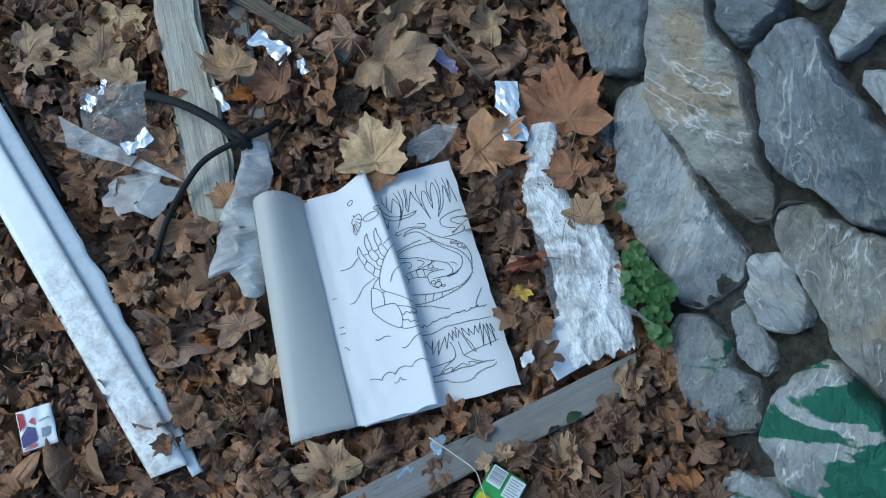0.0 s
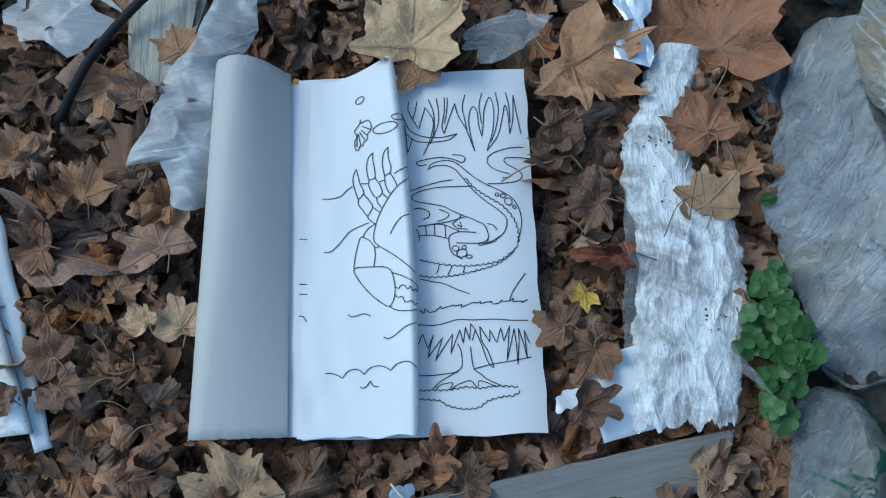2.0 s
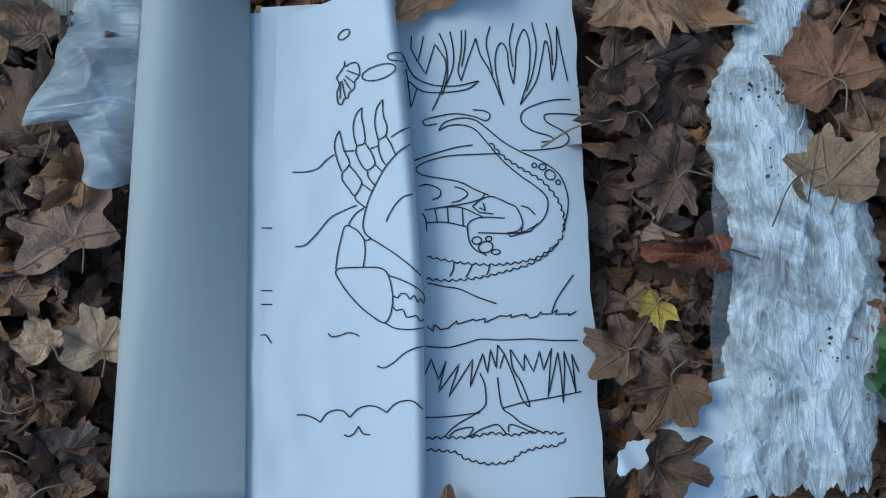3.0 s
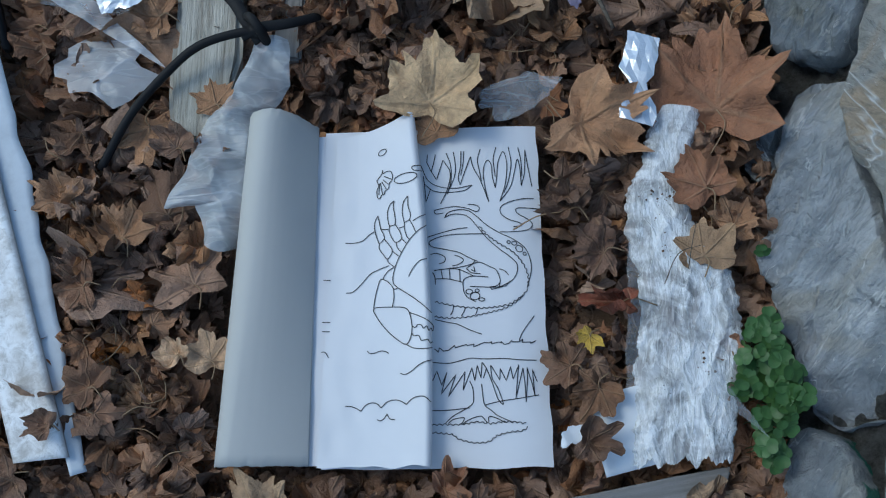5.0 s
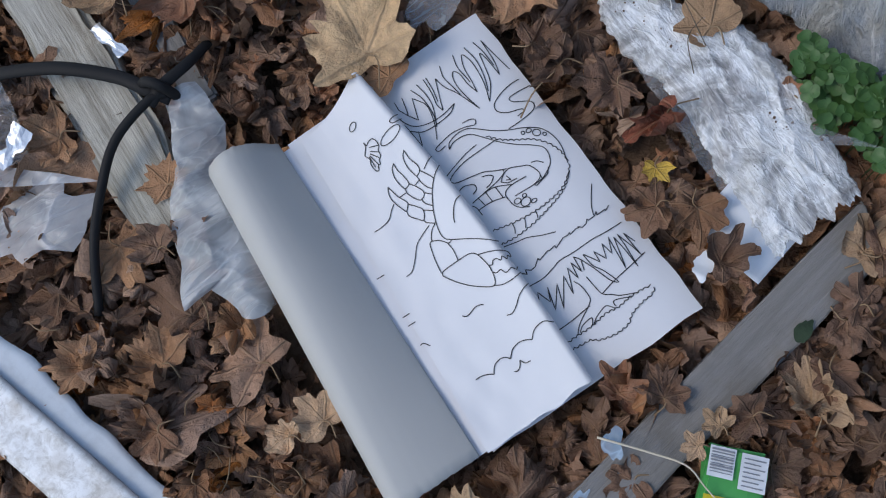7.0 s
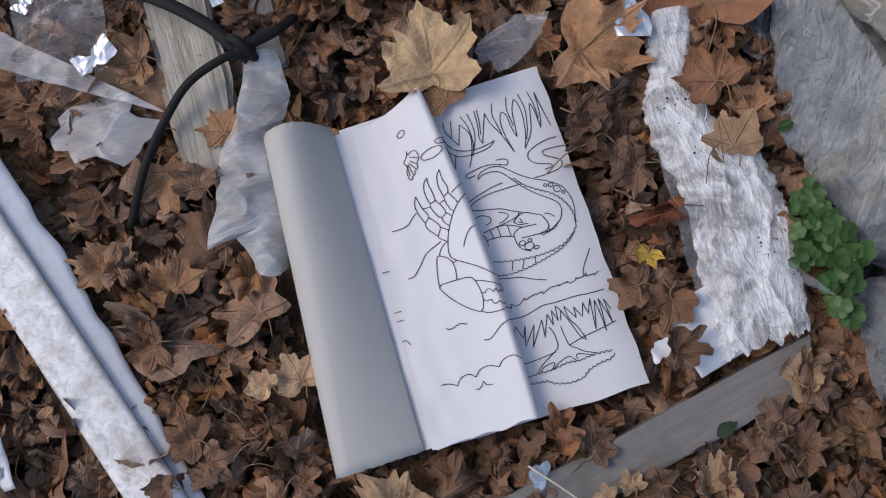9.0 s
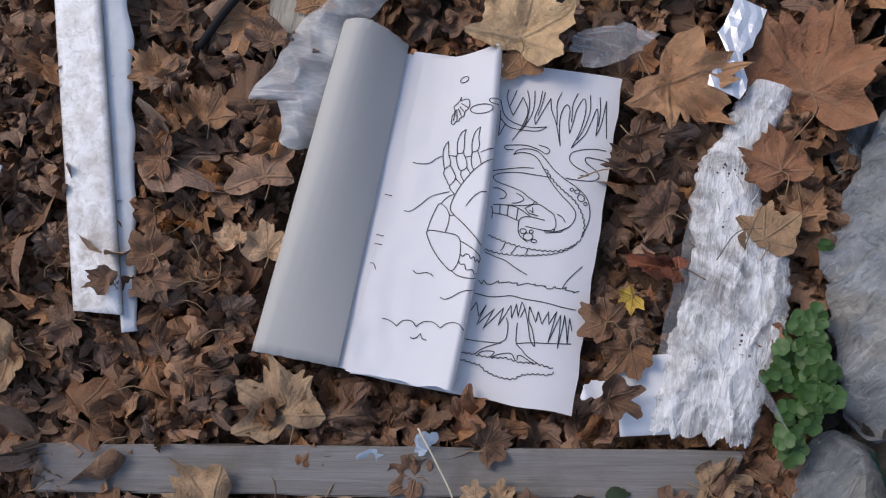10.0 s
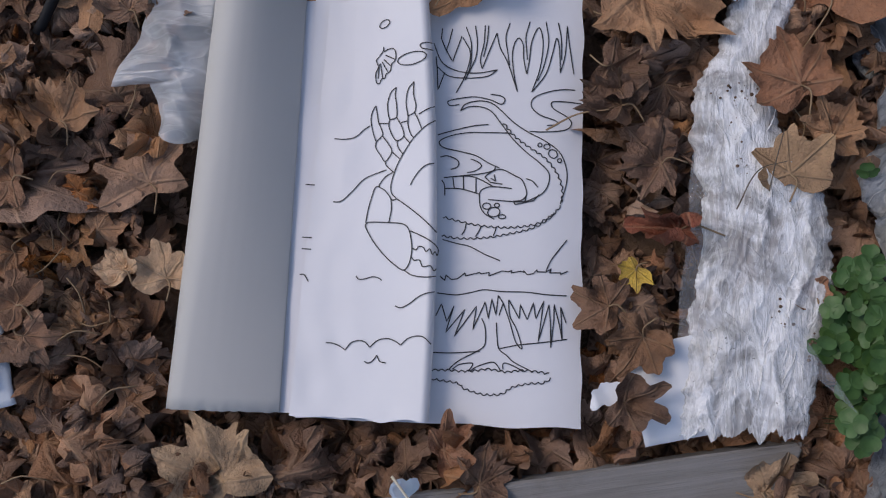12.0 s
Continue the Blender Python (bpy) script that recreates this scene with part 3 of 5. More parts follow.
def leaf_points(shape, size, bend, axis, cup, ruffle, seed, rings, smooth=False):
    """Vertices, faces and flat places of one dry leaf, curled about an axis."""
    rng = random.Random(seed)
    lean = rng.uniform(-0.16, 0.16)
    half = [(a, r * rng.uniform(0.86, 1.1) * (1 + lean * math.sin(radians(a)))) for a, r in shape]
    other = [(-a, r * rng.uniform(0.86, 1.1) * (1 - lean * math.sin(radians(a)))) for a, r in shape[:0:-1]]
    fold, wilt = ruffle * rng.uniform(-0.6, 1.5), ruffle * rng.uniform(-1.6, 1.0)
    rim = half + other
    if smooth:
        rim = [q for a, b, c, d in zip(rim[-1:] + rim[:-1], rim, rim[1:] + rim[:1], rim[2:] + rim[:2])
               for q in (b, ((b[0] + c[0]) / 2 if abs(b[0] - c[0]) < 90 else 180, (9 * (b[1] + c[1]) - a[1] - d[1]) / 16 * rng.uniform(0.95, 1.05)))]
    n = len(rim)
    flat = [(0.0, 0.0)]
    for f in rings:
        flat += [(f * r * math.sin(radians(a)), f * r * math.cos(radians(a))) for a, r in rim]
    ca, sa = math.cos(axis), math.sin(axis)
    out = []
    for x, y in flat:
        r2 = x * x + y * y
        z = cup * r2 + fold * abs(x) + wilt * max(0, math.sqrt(r2) - 0.55) + ruffle * noise.noise((2.6 * x + seed, 2.6 * y, seed * 0.7)) + 0.3 * ruffle * noise.noise((7 * x, 7 * y + seed, 0.2))
        u, v = ca * x + sa * y, -sa * x + ca * y
        if abs(bend) > 0.05:
            u, z = (1 / bend - z) * math.sin(bend * u), z * math.cos(bend * u) + (1 - math.cos(bend * u)) / bend
        out.append((size * (ca * u - sa * v), size * (sa * u + ca * v), size * z))
    low = sorted(p[2] for p in out)[len(out) // 5]
    out = [(x, y, z - low) for x, y, z in out]
    faces = [(0, 1 + i, 1 + (i + 1) % n) for i in range(n)]
    for k in range(len(rings) - 1):
        a, b = 1 + k * n, 1 + (k + 1) * n
        faces += [(a + i, b + i, b + (i + 1) % n, a + (i + 1) % n) for i in range(n)]
    return out, faces, flat


def leaf_mesh(name, verts, faces, flat, mat):
    me = bpy.data.meshes.new(name)
    me.from_pydata(verts, [], faces)
    uv = me.uv_layers.new(name="leaf")
    order = np.zeros(len(me.loops), dtype=np.int32)
    me.loops.foreach_get("vertex_index", order)
    uv.data.foreach_set("uv", np.asarray(flat, dtype=np.float32)[order].ravel())
    me.polygons.foreach_set("use_smooth", [True] * len(me.polygons))
    me.materials.append(mat)
    return me


PAPER_X, PAPER_Y = (-0.195, 0.146), (-0.155, 0.2)


def over_paper(x, y, margin):
    return PAPER_X[0] - margin < x < PAPER_X[1] + margin and PAPER_Y[0] - margin < y < PAPER_Y[1] + margin


def beside_line(x, y, a, b, width):
    ax, ay, bx, by = *a, *b
    t = max(0, min(1, ((x - ax) * (bx - ax) + (y - ay) * (by - ay)) / ((bx - ax) ** 2 + (by - ay) ** 2)))
    return math.hypot(x - ax - t * (bx - ax), y - ay - t * (by - ay)) < width


def keep_clear(x, y, size):
    """Places where things lie on top of the litter."""
    return (beside_line(x, y, (0.29, -0.19), (-0.06, -0.255), 0.03) or beside_line(x, y, (-0.215, 0.62), (-0.222, 0.22), 0.04)
            or beside_line(x, y, (-0.565, 0.45), (-0.377, -0.12), 0.034) or beside_line(x, y, (-0.52, 0.47), (-0.4, 0.1), 0.045) or beside_line(x, y, (0.285, 0.2), (0.262, 0.11), 0.03) or beside_line(x, y, (0.285, 0.03), (0.278, -0.14), 0.05)
            or beside_line(x, y, (-0.15, 0.26), (-0.21, 0.11), 0.03)
            or beside_line(x, y, (0.34, 0.0), (0.37, -0.13), 0.04) or beside_line(x, y, (0.195, -0.11), (0.225, -0.155), 0.03))


def litter_leaf(rng, x, y, lift, tilt=0.42):
    big = rng.random() < 0.1
    shape = MAPLE if rng.random() < 0.12 else FIELD
    size = rng.uniform(0.042, 0.06) if big else rng.uniform(0.02, 0.037)
    got = leaf_points(shape, size, rng.choice((-1, 1)) * rng.uniform(0.3, 3.0), rng.uniform(0, math.pi), rng.uniform(-0.6, 0.6), rng.uniform(0.25, 0.75), rng.randrange(9999), (0.35, 0.7, 1), shape is FIELD)
    m = Matrix.Translation((x, y, ground_z(x, y) + lift)) @ Euler((rng.gauss(0, tilt), rng.gauss(0, tilt), rng.uniform(0, 6.28))).to_matrix().to_4x4()
    return m, got, size


def build_litter():
    rng = random.Random(5)
    verts, faces, flat = [], [], []

    def add(x, y, lift, tilt=0.42):
        m, (v, f, uv), _ = litter_leaf(rng, x, y, lift, tilt)
        n = len(verts)
        verts.extend(tuple(m @ Vector(p)) for p in v)
        faces.extend(tuple(i + n for i in q) for q in f)
        flat.extend(uv)

    for _ in range(4300):
        x, y = rng.uniform(-0.78, 0.39), rng.uniform(-0.5, 0.78)
        if over_paper(x, y, 0.0):
            continue
        low = over_paper(x, y, 0.035) or keep_clear(x, y, 0)
        add(x, y, rng.uniform(-0.018, -0.006) if low else rng.uniform(-0.006, 0.024), 0.15 if low else 0.42)
    for _ in range(1500):
        x, y = rng.uniform(-1.5, 0.38), rng.uniform(-1.4, 1.5)
        if not (-0.78 < x and -0.5 < y < 0.78):
            add(x, y, rng.uniform(-0.012, 0.015))
    ob = new("leaf_litter", leaf_mesh("leaf_litter", verts, faces, flat, M_LITTER))
    tagged(ob, "dense layer of dry brown curled maple leaves", "leaves", kind="stuff")


build_litter()


def scattered_leaves():
    """The loose top layer: leaves that can be told apart, each of its own."""
    rng = random.Random(11)
    kinds = []
    for k in range(26):
        _, (v, f, uv), size = litter_leaf(rng, 0, 0, 0)
        kinds.append((leaf_mesh("fallen_leaf", v, f, uv, M_BROWN), size))
    made = 0
    while made < 180:
        x, y = rng.uniform(-0.58, 0.36), rng.uniform(-0.36, 0.5)
        me, size = rng.choice(kinds)
        if over_paper(x, y, size * 1.0) or keep_clear(x, y, size):
            continue
        ob = new("fallen_leaf", me)
        ob.matrix_world = Matrix.Translation((x, y, ground_z(x, y) + rng.uniform(0.014, 0.034))) @ Euler((rng.gauss(0, 0.3), rng.gauss(0, 0.3), rng.uniform(0, 6.28))).to_matrix().to_4x4()
        tagged(ob, "small dry brown curled maple leaf on litter", "leaf", "loose litter leaves")
        made += 1


scattered_leaves()


def hero_leaf(x, y, size, turn, mat, label, z=0.03, shape=MAPLE, bend=0.55, axis=0.5, cup=0.12, ruffle=0.24, seed=0, tilt=(0, 0), stalk=0.36):
    """A leaf that stands out, with its stalk."""
    v, f, uv = leaf_points(shape, size, bend, axis, cup, ruffle, seed, (0.2, 0.4, 0.6, 0.8, 1), True)
    me = leaf_mesh("fallen_leaf", v, f, uv, mat)
    ob = new("fallen_leaf", me)
    ob.matrix_world = pose(x, y, ground_z(x, y) + z, tilt[0], tilt[1], turn)
    tagged(ob, label, "leaf")
    if stalk:
        bm = bmesh.new()
        tube(bm, spline([(0, 0, v[0][2]), (0.1 * size, -0.5 * stalk * size, v[0][2] + 0.003), (-0.05 * size, -stalk * 1.5 * size, v[0][2])], 4), 0.0008, 5)
        part("stalk", bm, M_STEM, ob)
    return ob


# Deeper than the other browns: wall-foot shade carried in the leaf colour.
M_SHADED = leaf_material("shaded_brown_leaf", ((0, (0.075, 0.042, 0.029)), (1, (0.13, 0.074, 0.048))), False)


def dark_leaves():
    """Leaves between board and wall, dark brown with the wall's shade painted in."""
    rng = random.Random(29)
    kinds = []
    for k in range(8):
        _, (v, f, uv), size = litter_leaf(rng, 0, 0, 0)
        kinds.append(leaf_mesh("fallen_leaf", v, f, uv, M_SHADED))
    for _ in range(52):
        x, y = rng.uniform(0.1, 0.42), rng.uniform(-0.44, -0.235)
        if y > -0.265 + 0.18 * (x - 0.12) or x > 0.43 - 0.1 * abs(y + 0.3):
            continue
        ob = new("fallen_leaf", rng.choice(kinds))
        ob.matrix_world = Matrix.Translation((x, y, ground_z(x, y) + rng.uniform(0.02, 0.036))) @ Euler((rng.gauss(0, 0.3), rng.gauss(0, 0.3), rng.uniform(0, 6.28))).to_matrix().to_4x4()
        tagged(ob, "dark brown curled leaf beside stone wall, shade in its colour", "leaf", "dark leaves by wall")


dark_leaves()
TANLEAF = "large tan dry maple leaf lying on litter"
hero_leaf(0.08, 0.38, 0.098, 221, M_TAN, TANLEAF, 0.052, seed=3, ruffle=0.32)
hero_leaf(0.024, 0.226, 0.074, -8, M_YELLOW, "pale yellow maple leaf with five lobes", 0.056, seed=5, ruffle=0.22)
hero_leaf(0.186, 0.204, 0.08, 238, M_ORANGE, "large orange-brown maple leaf beside paper roll", 0.05, seed=8, bend=0.5, ruffle=0.3)
hero_leaf(0.332, 0.215, 0.105, -10, M_RUST, "large rust-brown maple leaf leaning against stone", 0.05, seed=13, bend=0.7, tilt=(8, -15))
hero_leaf(0.312, 0.124, 0.05, 20, M_RUST, "rust-brown maple leaf lying on wrapping film", 0.062, seed=14, tilt=(0, -15))
hero_leaf(0.305, 0.052, 0.042, 5, M_TAN, "tan dry leaf lying on wrapping film", 0.056, seed=15, ruffle=0.1, shape=FIELD)
hero_leaf(-0.147, -0.213, 0.066, 22, M_TAN, TANLEAF, 0.035, seed=21)
hero_leaf(-0.305, 0.085, 0.042, 25, M_ORANGE, "golden-brown maple leaf on litter", 0.04, seed=22)
hero_leaf(-0.372, 0.128, 0.04, 60, M_ORANGE, "orange-brown maple leaf on litter", 0.035, seed=23, ruffle=0.25)
hero_leaf(-0.275, 0.335, 0.042, 80, M_ORANGE, "crumpled orange-brown leaf on plastic film", 0.04, seed=24, ruffle=0.3)
hero_leaf(-0.465, 0.56, 0.07, 250, M_TAN, TANLEAF, 0.03, seed=25)
hero_leaf(-0.31, 0.59, 0.065, 160, M_YELLOW, "pale yellow-brown maple leaf on litter", 0.03, seed=26)
hero_leaf(-0.085, 0.395, 0.06, 80, M_RUST, "rust-brown curled leaf on litter", 0.045, seed=27, ruffle=0.3, bend=1.1)
hero_leaf(-0.284, 0.212, 0.05, 175, M_ORANGE, "orange leaf under black cable", 0.03, seed=28, shape=FIELD)
hero_leaf(0.035, -0.18, 0.036, -55, M_RUST, "small orange-brown leaf resting on paper edge", 0.045, seed=29, shape=FIELD, ruffle=0.35, bend=1.6, axis=0.9, stalk=0)
hero_leaf(-0.205, -0.047, 0.036, 10, M_CREAM, "pale peach leaf beside paper roll", 0.045, seed=30, shape=FIELD, ruffle=0.2)
hero_leaf(-0.238, -0.042, 0.026, 40, M_CREAM, "pale cream shrivelled leaf on litter", 0.05, seed=31, shape=FIELD, ruffle=0.4)
hero_leaf(0.186, -0.028, 0.02, 130, M_LEMON, "small bright yellow leaf scrap", 0.045, seed=32, ruffle=0.1, stalk=0.4)
hero_leaf(0.217, 0.004, 0.045, 88, M_RED, "folded dark red leaf with long stalk", 0.062, seed=33, shape=FIELD, bend=3.0, axis=0.0, ruffle=0.25, stalk=0.55)
hero_leaf(0.27, -0.27, 0.038, 330, M_DARK, "dark brown curled leaf on litter", 0.04, seed=34, ruffle=0.5, bend=1.2)
hero_leaf(0.24, -0.24, 0.034, 200, M_DARK, "brown lobed leaf on litter", 0.045, seed=35, ruffle=0.5, shape=FIELD)
hero_leaf(-0.152, 0.432, 0.062, 8, M_TAN, "long curled tan leaf on timber", 0.06, seed=36, bend=1.6, ruffle=0.2)
hero_leaf(0.03, 0.196, 0.032, 20, M_ORANGE, "small brown leaf tucked behind paper fold", 0.044, seed=37, shape=FIELD, ruffle=0.1, bend=0.2, stalk=0)
hero_leaf(0.16, 0.47, 0.06, 220, M_BROWN, "brown maple leaf on litter", 0.04, seed=38)
hero_leaf(-0.228, 0.035, 0.05, 18, M_BROWN, "brown dry leaf beside plastic bag", 0.03, seed=39, shape=FIELD)
hero_leaf(-0.362, -0.112, 0.026, 70, M_BROWN, "small brown leaf lying on white profile", 0.06, seed=40, shape=FIELD, ruffle=0.3)
hero_leaf(-0.335, -0.03, 0.027, 160, M_BROWN, "brown leaf beside white profile", 0.045, seed=41, shape=FIELD, ruffle=0.4)
hero_leaf(-0.345, 0.05, 0.03, 20, M_BROWN, "brown leaf overlapping white profile edge", 0.045, seed=42, ruffle=0.4)
hero_leaf(-0.32, -0.1, 0.03, 220, M_BROWN, "brown leaf covering profile end", 0.045, seed=43, shape=FIELD, ruffle=0.4)
hero_leaf(-0.4, -0.165, 0.036, 120, M_BROWN, "brown maple leaf at profile end", 0.04, seed=44, ruffle=0.3)
hero_leaf(0.3, -0.21, 0.032, 240, M_DARK, "dark brown leaf over timber end", 0.055, seed=45, ruffle=0.5, bend=1.2, shape=FIELD)
hero_leaf(0.255, -0.235, 0.03, 20, M_DARK, "brown leaf against timber board", 0.05, seed=46, shape=FIELD, ruffle=0.35)
hero_leaf(0.2, -0.27, 0.032, 140, M_DARK, "small brown leaf against timber board", 0.05, seed=47, shape=FIELD, ruffle=0.3)
hero_leaf(0.12, -0.262, 0.034, 60, M_DARK, "small brown leaf on timber board", 0.05, seed=48, shape=FIELD, ruffle=0.35)
hero_leaf(0.065, -0.205, 0.034, 300, M_DARK, "brown leaf overlapping timber board", 0.05, seed=49, ruffle=0.35)
hero_leaf(0.0, -0.25, 0.032, 80, M_BROWN, "brown leaf lying across timber board", 0.045, seed=50, shape=FIELD, ruffle=0.35)
hero_leaf(-0.08, -0.3, 0.05, 190, M_TAN, "tan leaf lying across timber board", 0.045, seed=51, ruffle=0.3)
hero_leaf(-0.2, -0.32, 0.06, 100, M_TAN, "large tan maple leaf near timber board", 0.045, seed=52, ruffle=0.25)
hero_leaf(-0.505, -0.24, 0.055, 10, M_RUST, "rust-brown maple leaf on litter", 0.035, seed=53, ruffle=0.25)
hero_leaf(-0.46, -0.21, 0.06, 130, M_TAN, "tan maple leaf on litter", 0.04, seed=54, ruffle=0.3)
hero_leaf(-0.094, 0.055, 0.012, 80, M_DARK, "brown leaf crumb caught in paper seam", 0.034, seed=55, shape=FIELD, ruffle=0.3, stalk=0)
hero_leaf(0.205, 0.06, 0.04, 100, M_DARK, "dark brown maple leaf beside paper", 0.045, seed=56, ruffle=0.35)
hero_leaf(0.172, 0.108, 0.042, 60, M_DARK, "brown maple leaf overlapping paper edge", 0.045, seed=57, ruffle=0.35)
hero_leaf(0.178, -0.135, 0.036, 250, M_DARK, "brown leaf lying beside card", 0.056, seed=59, shape=FIELD, ruffle=0.4)
hero_leaf(0.265, 0.4, 0.055, 60, M_TAN, "tan leaf near stone wall", 0.04, seed=60, ruffle=0.35)
hero_leaf(0.22, 0.5, 0.06, 10, M_BROWN, "brown maple leaf near stone wall", 0.04, seed=61, ruffle=0.35)
hero_leaf(0.162, 0.14, 0.036, 250, M_DARK, "dark brown leaf overlapping paper corner", 0.045, seed=62, shape=FIELD, ruffle=0.3)
hero_leaf(0.165, -0.058, 0.034, 70, M_BROWN, "brown leaf overlapping paper side", 0.042, seed=63, shape=FIELD, ruffle=0.3)
hero_leaf(-0.208, 0.23, 0.032, 15, M_ORANGE, "small veined brown leaf on old timber", 0.046, seed=64, ruffle=0.12, bend=0.2)
hero_leaf(-0.35, 0.515, 0.062, 30, M_TAN, "light brown maple leaf on litter", 0.04, seed=65, ruffle=0.25)
hero_leaf(-0.322, 0.468, 0.046, 10, M_TAN, "light brown lobed leaf on litter", 0.045, seed=66, shape=FIELD, ruffle=0.2)
hero_leaf(0.112, 0.44, 0.062, 290, M_TAN, "long rolled brown leaf on litter", 0.05, seed=67, bend=3.0, axis=0.1, ruffle=0.1)
hero_leaf(0.09, -0.252, 0.02, 10, M_TAN, "small yellowish leaf on timber board", 0.055, seed=68, shape=FIELD, ruffle=0.2)
hero_leaf(0.064, -0.256, 0.018, 60, M_CREAM, "small pale orange leaf beside carton", 0.055, seed=69, shape=FIELD, ruffle=0.2)
hero_leaf(0.17, -0.285, 0.05, 330, M_TAN, "tan curled leaf beside timber board", 0.045, seed=70, bend=1.4, ruffle=0.25)
hero_leaf(0.29, -0.2, 0.042, 280, M_TAN, "tan torn leaf over timber end", 0.05, seed=71, bend=1.2, ruffle=0.3, shape=FIELD)
hero_leaf(0.325, -0.045, 0.024, 20, M_RUST, "small rust leaf between film and clover", 0.05, seed=72, shape=FIELD, ruffle=0.2)
hero_leaf(0.34, 0.085, 0.036, 330, M_ORANGE, "ochre leaf at wall foot", 0.05, seed=73, ruffle=0.25)
hero_leaf(-0.25, 0.182, 0.034, 40, M_BROWN, "brown leaf at broken timber end", 0.045, seed=74, shape=FIELD, ruffle=0.35)
hero_leaf(-0.215, 0.172, 0.03, 330, M_DARK, "dark brown leaf at broken timber end", 0.045, seed=75, ruffle=0.35)
hero_leaf(0.192, -0.082, 0.036, 150, M_BROWN, "brown leaf covering card corner", 0.05, seed=76, shape=FIELD, ruffle=0.3)
hero_leaf(-0.338, 0.03, 0.034, 100, M_BROWN, "brown leaf lying over profile flange", 0.05, seed=77, shape=FIELD, ruffle=0.3)
hero_leaf(-0.325, -0.075, 0.034, 60, M_BROWN, "brown leaf lying over profile end", 0.05, seed=78, shape=FIELD, ruffle=0.3)

# ---------- paper roll ----------


def fold_span(t):
    """Where the folded sheet starts and ends across, t from its near end to its far end."""
    return -0.094 + 0.017 * t, 0.016 + 0.004 * math.sin(math.pi * t) - 0.015 * t * t


def fold_height(x, y):
    """Height of the folded sheet: low at the seam, rising towards its fold."""
    t = max(0, min(1, (y + 0.157) / 0.36))
    a, b = fold_span(t)
    u = max(0, min(1, (x - a) / (b - a)))
    return 0.026 + 0.018 * u ** 1.5 + 0.010 * t * max(0, u - 0.3) + 0.003 * noise.noise((9 * x, 5 * y, 0.9)) + 0.002 * noise.noise((24 * x, 17 * y, 2.9)) + 0.0022 * (1 - u) * noise.noise((45 * x, 30 * y, 5.9))


def sheet_height(x, y):
    return 0.021 + 0.004 * noise.noise((6 * x, 6 * y, 0.4)) + 0.0012 * noise.noise((20 * x, 15 * y, 3.4)) - 0.006 * max(0, (x - 0.1) / 0.045) ** 2


def build_paper():
    roll = thing("paper_roll", pose(0, 0, 0), "partly unrolled white colouring paper roll lying on leaves", "paper roll")

    def under(s, t):
        right = 0.146 - 0.007 * t + 0.0022 * noise.noise((14 * t, 2.0, 0.1))
        x = -0.09 + (right + 0.09) * s
        y = -0.159 + 0.0025 * noise.noise((6 * s, 0.0, 3.0)) * (1 - t) + (0.359 + 0.006 * s) * t
        return Vector((x, y, sheet_height(x, y)))

    part("lower_sheet", sheet(60, 60, under), M_PAPER, roll, "white sheet printed with line drawing")

    def flap(s, t):
        a, b = fold_span(t)
        u = min(1, s * 1.2)
        x = a + (b - a) * u
        y = -0.157 + 0.003 * noise.noise((5 * u, 1.0, 2.0)) * (1 - t) + (0.351 + 0.019 * u ** 2) * t
        z = fold_height(x, y)
        if s * 1.2 > 1:
            turn = (s * 1.2 - 1) / 0.2 * math.pi * 0.9
            x, z = x + 0.006 * math.sin(turn), z - 0.008 * (1 - math.cos(turn))
        return Vector((x, y, z))

    part("folded_sheet", sheet(72, 60, flap), M_PAPER, roll, "white sheet folded over, printed with line drawing")

    def margin(s, t):
        x, y = -0.118 + 0.04 * s + 0.016 * t * s, -0.155 + (0.351 + 0.002 * s) * t
        return Vector((x, y, 0.0205 + 0.0025 * math.sin(2.6 * s) * (0.6 + 0.4 * noise.noise((8 * t, 0.0, 0.6)))))

    part("inner_sheet", sheet(12, 40, margin), M_PAPER_IN, roll, "narrow strip of white sheet under fold")

    def tube_at(s, t):
        """Curled round on one side, sloping down to the seam on the other."""
        left, right, high = -0.198 + 0.029 * t, -0.102 + 0.005 * t, 0.042 + 0.034 * t
        r = 0.5 * (high - 0.006)
        wide = min(r, 0.026)
        if s < 0.4:
            a = radians(-150 + 150 * s / 0.4)
            x, z = left + wide + wide * math.sin(a), 0.006 + r + r * math.cos(a)
        else:
            u = min(1.0, (s - 0.4) / 0.54)
            x, z = left + wide + (right - left - wide) * u, 0.026 + (high - 0.026) * math.cos(0.5 * math.pi * u) ** 0.9
            if s > 0.94:
                x, z = right - 0.004 * (s - 0.94) / 0.06, 0.026 - 0.012 * (s - 0.94) / 0.06
        return Vector((x, -0.155 + 0.36 * t + 0.005 * t * math.sin(math.pi * min(1.0, s / 0.9)) + 0.0012 * noise.noise((20 * s, 3.0, 1.0)), z + 0.0012 * noise.noise((9 * x, 6 * t, 4.0))))

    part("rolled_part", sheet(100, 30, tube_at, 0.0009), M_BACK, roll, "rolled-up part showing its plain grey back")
    return roll


paper = build_paper()

# ---------- printed line drawing, in millimetres on the sheets ----------


def scallops(line, step=0.0055, deep=0.0017):
    """Small arcs along a line."""
    out, run = [], 0.0
    for a, b in zip(line, line[1:]):
        d = b - a
        side = Vector((-d.y, d.x)).normalized() if d.length > 1e-7 else Vector((0, 0))
        out.append(a + side * deep * abs(math.sin(run / step * math.pi)))
        run += d.length
    return out


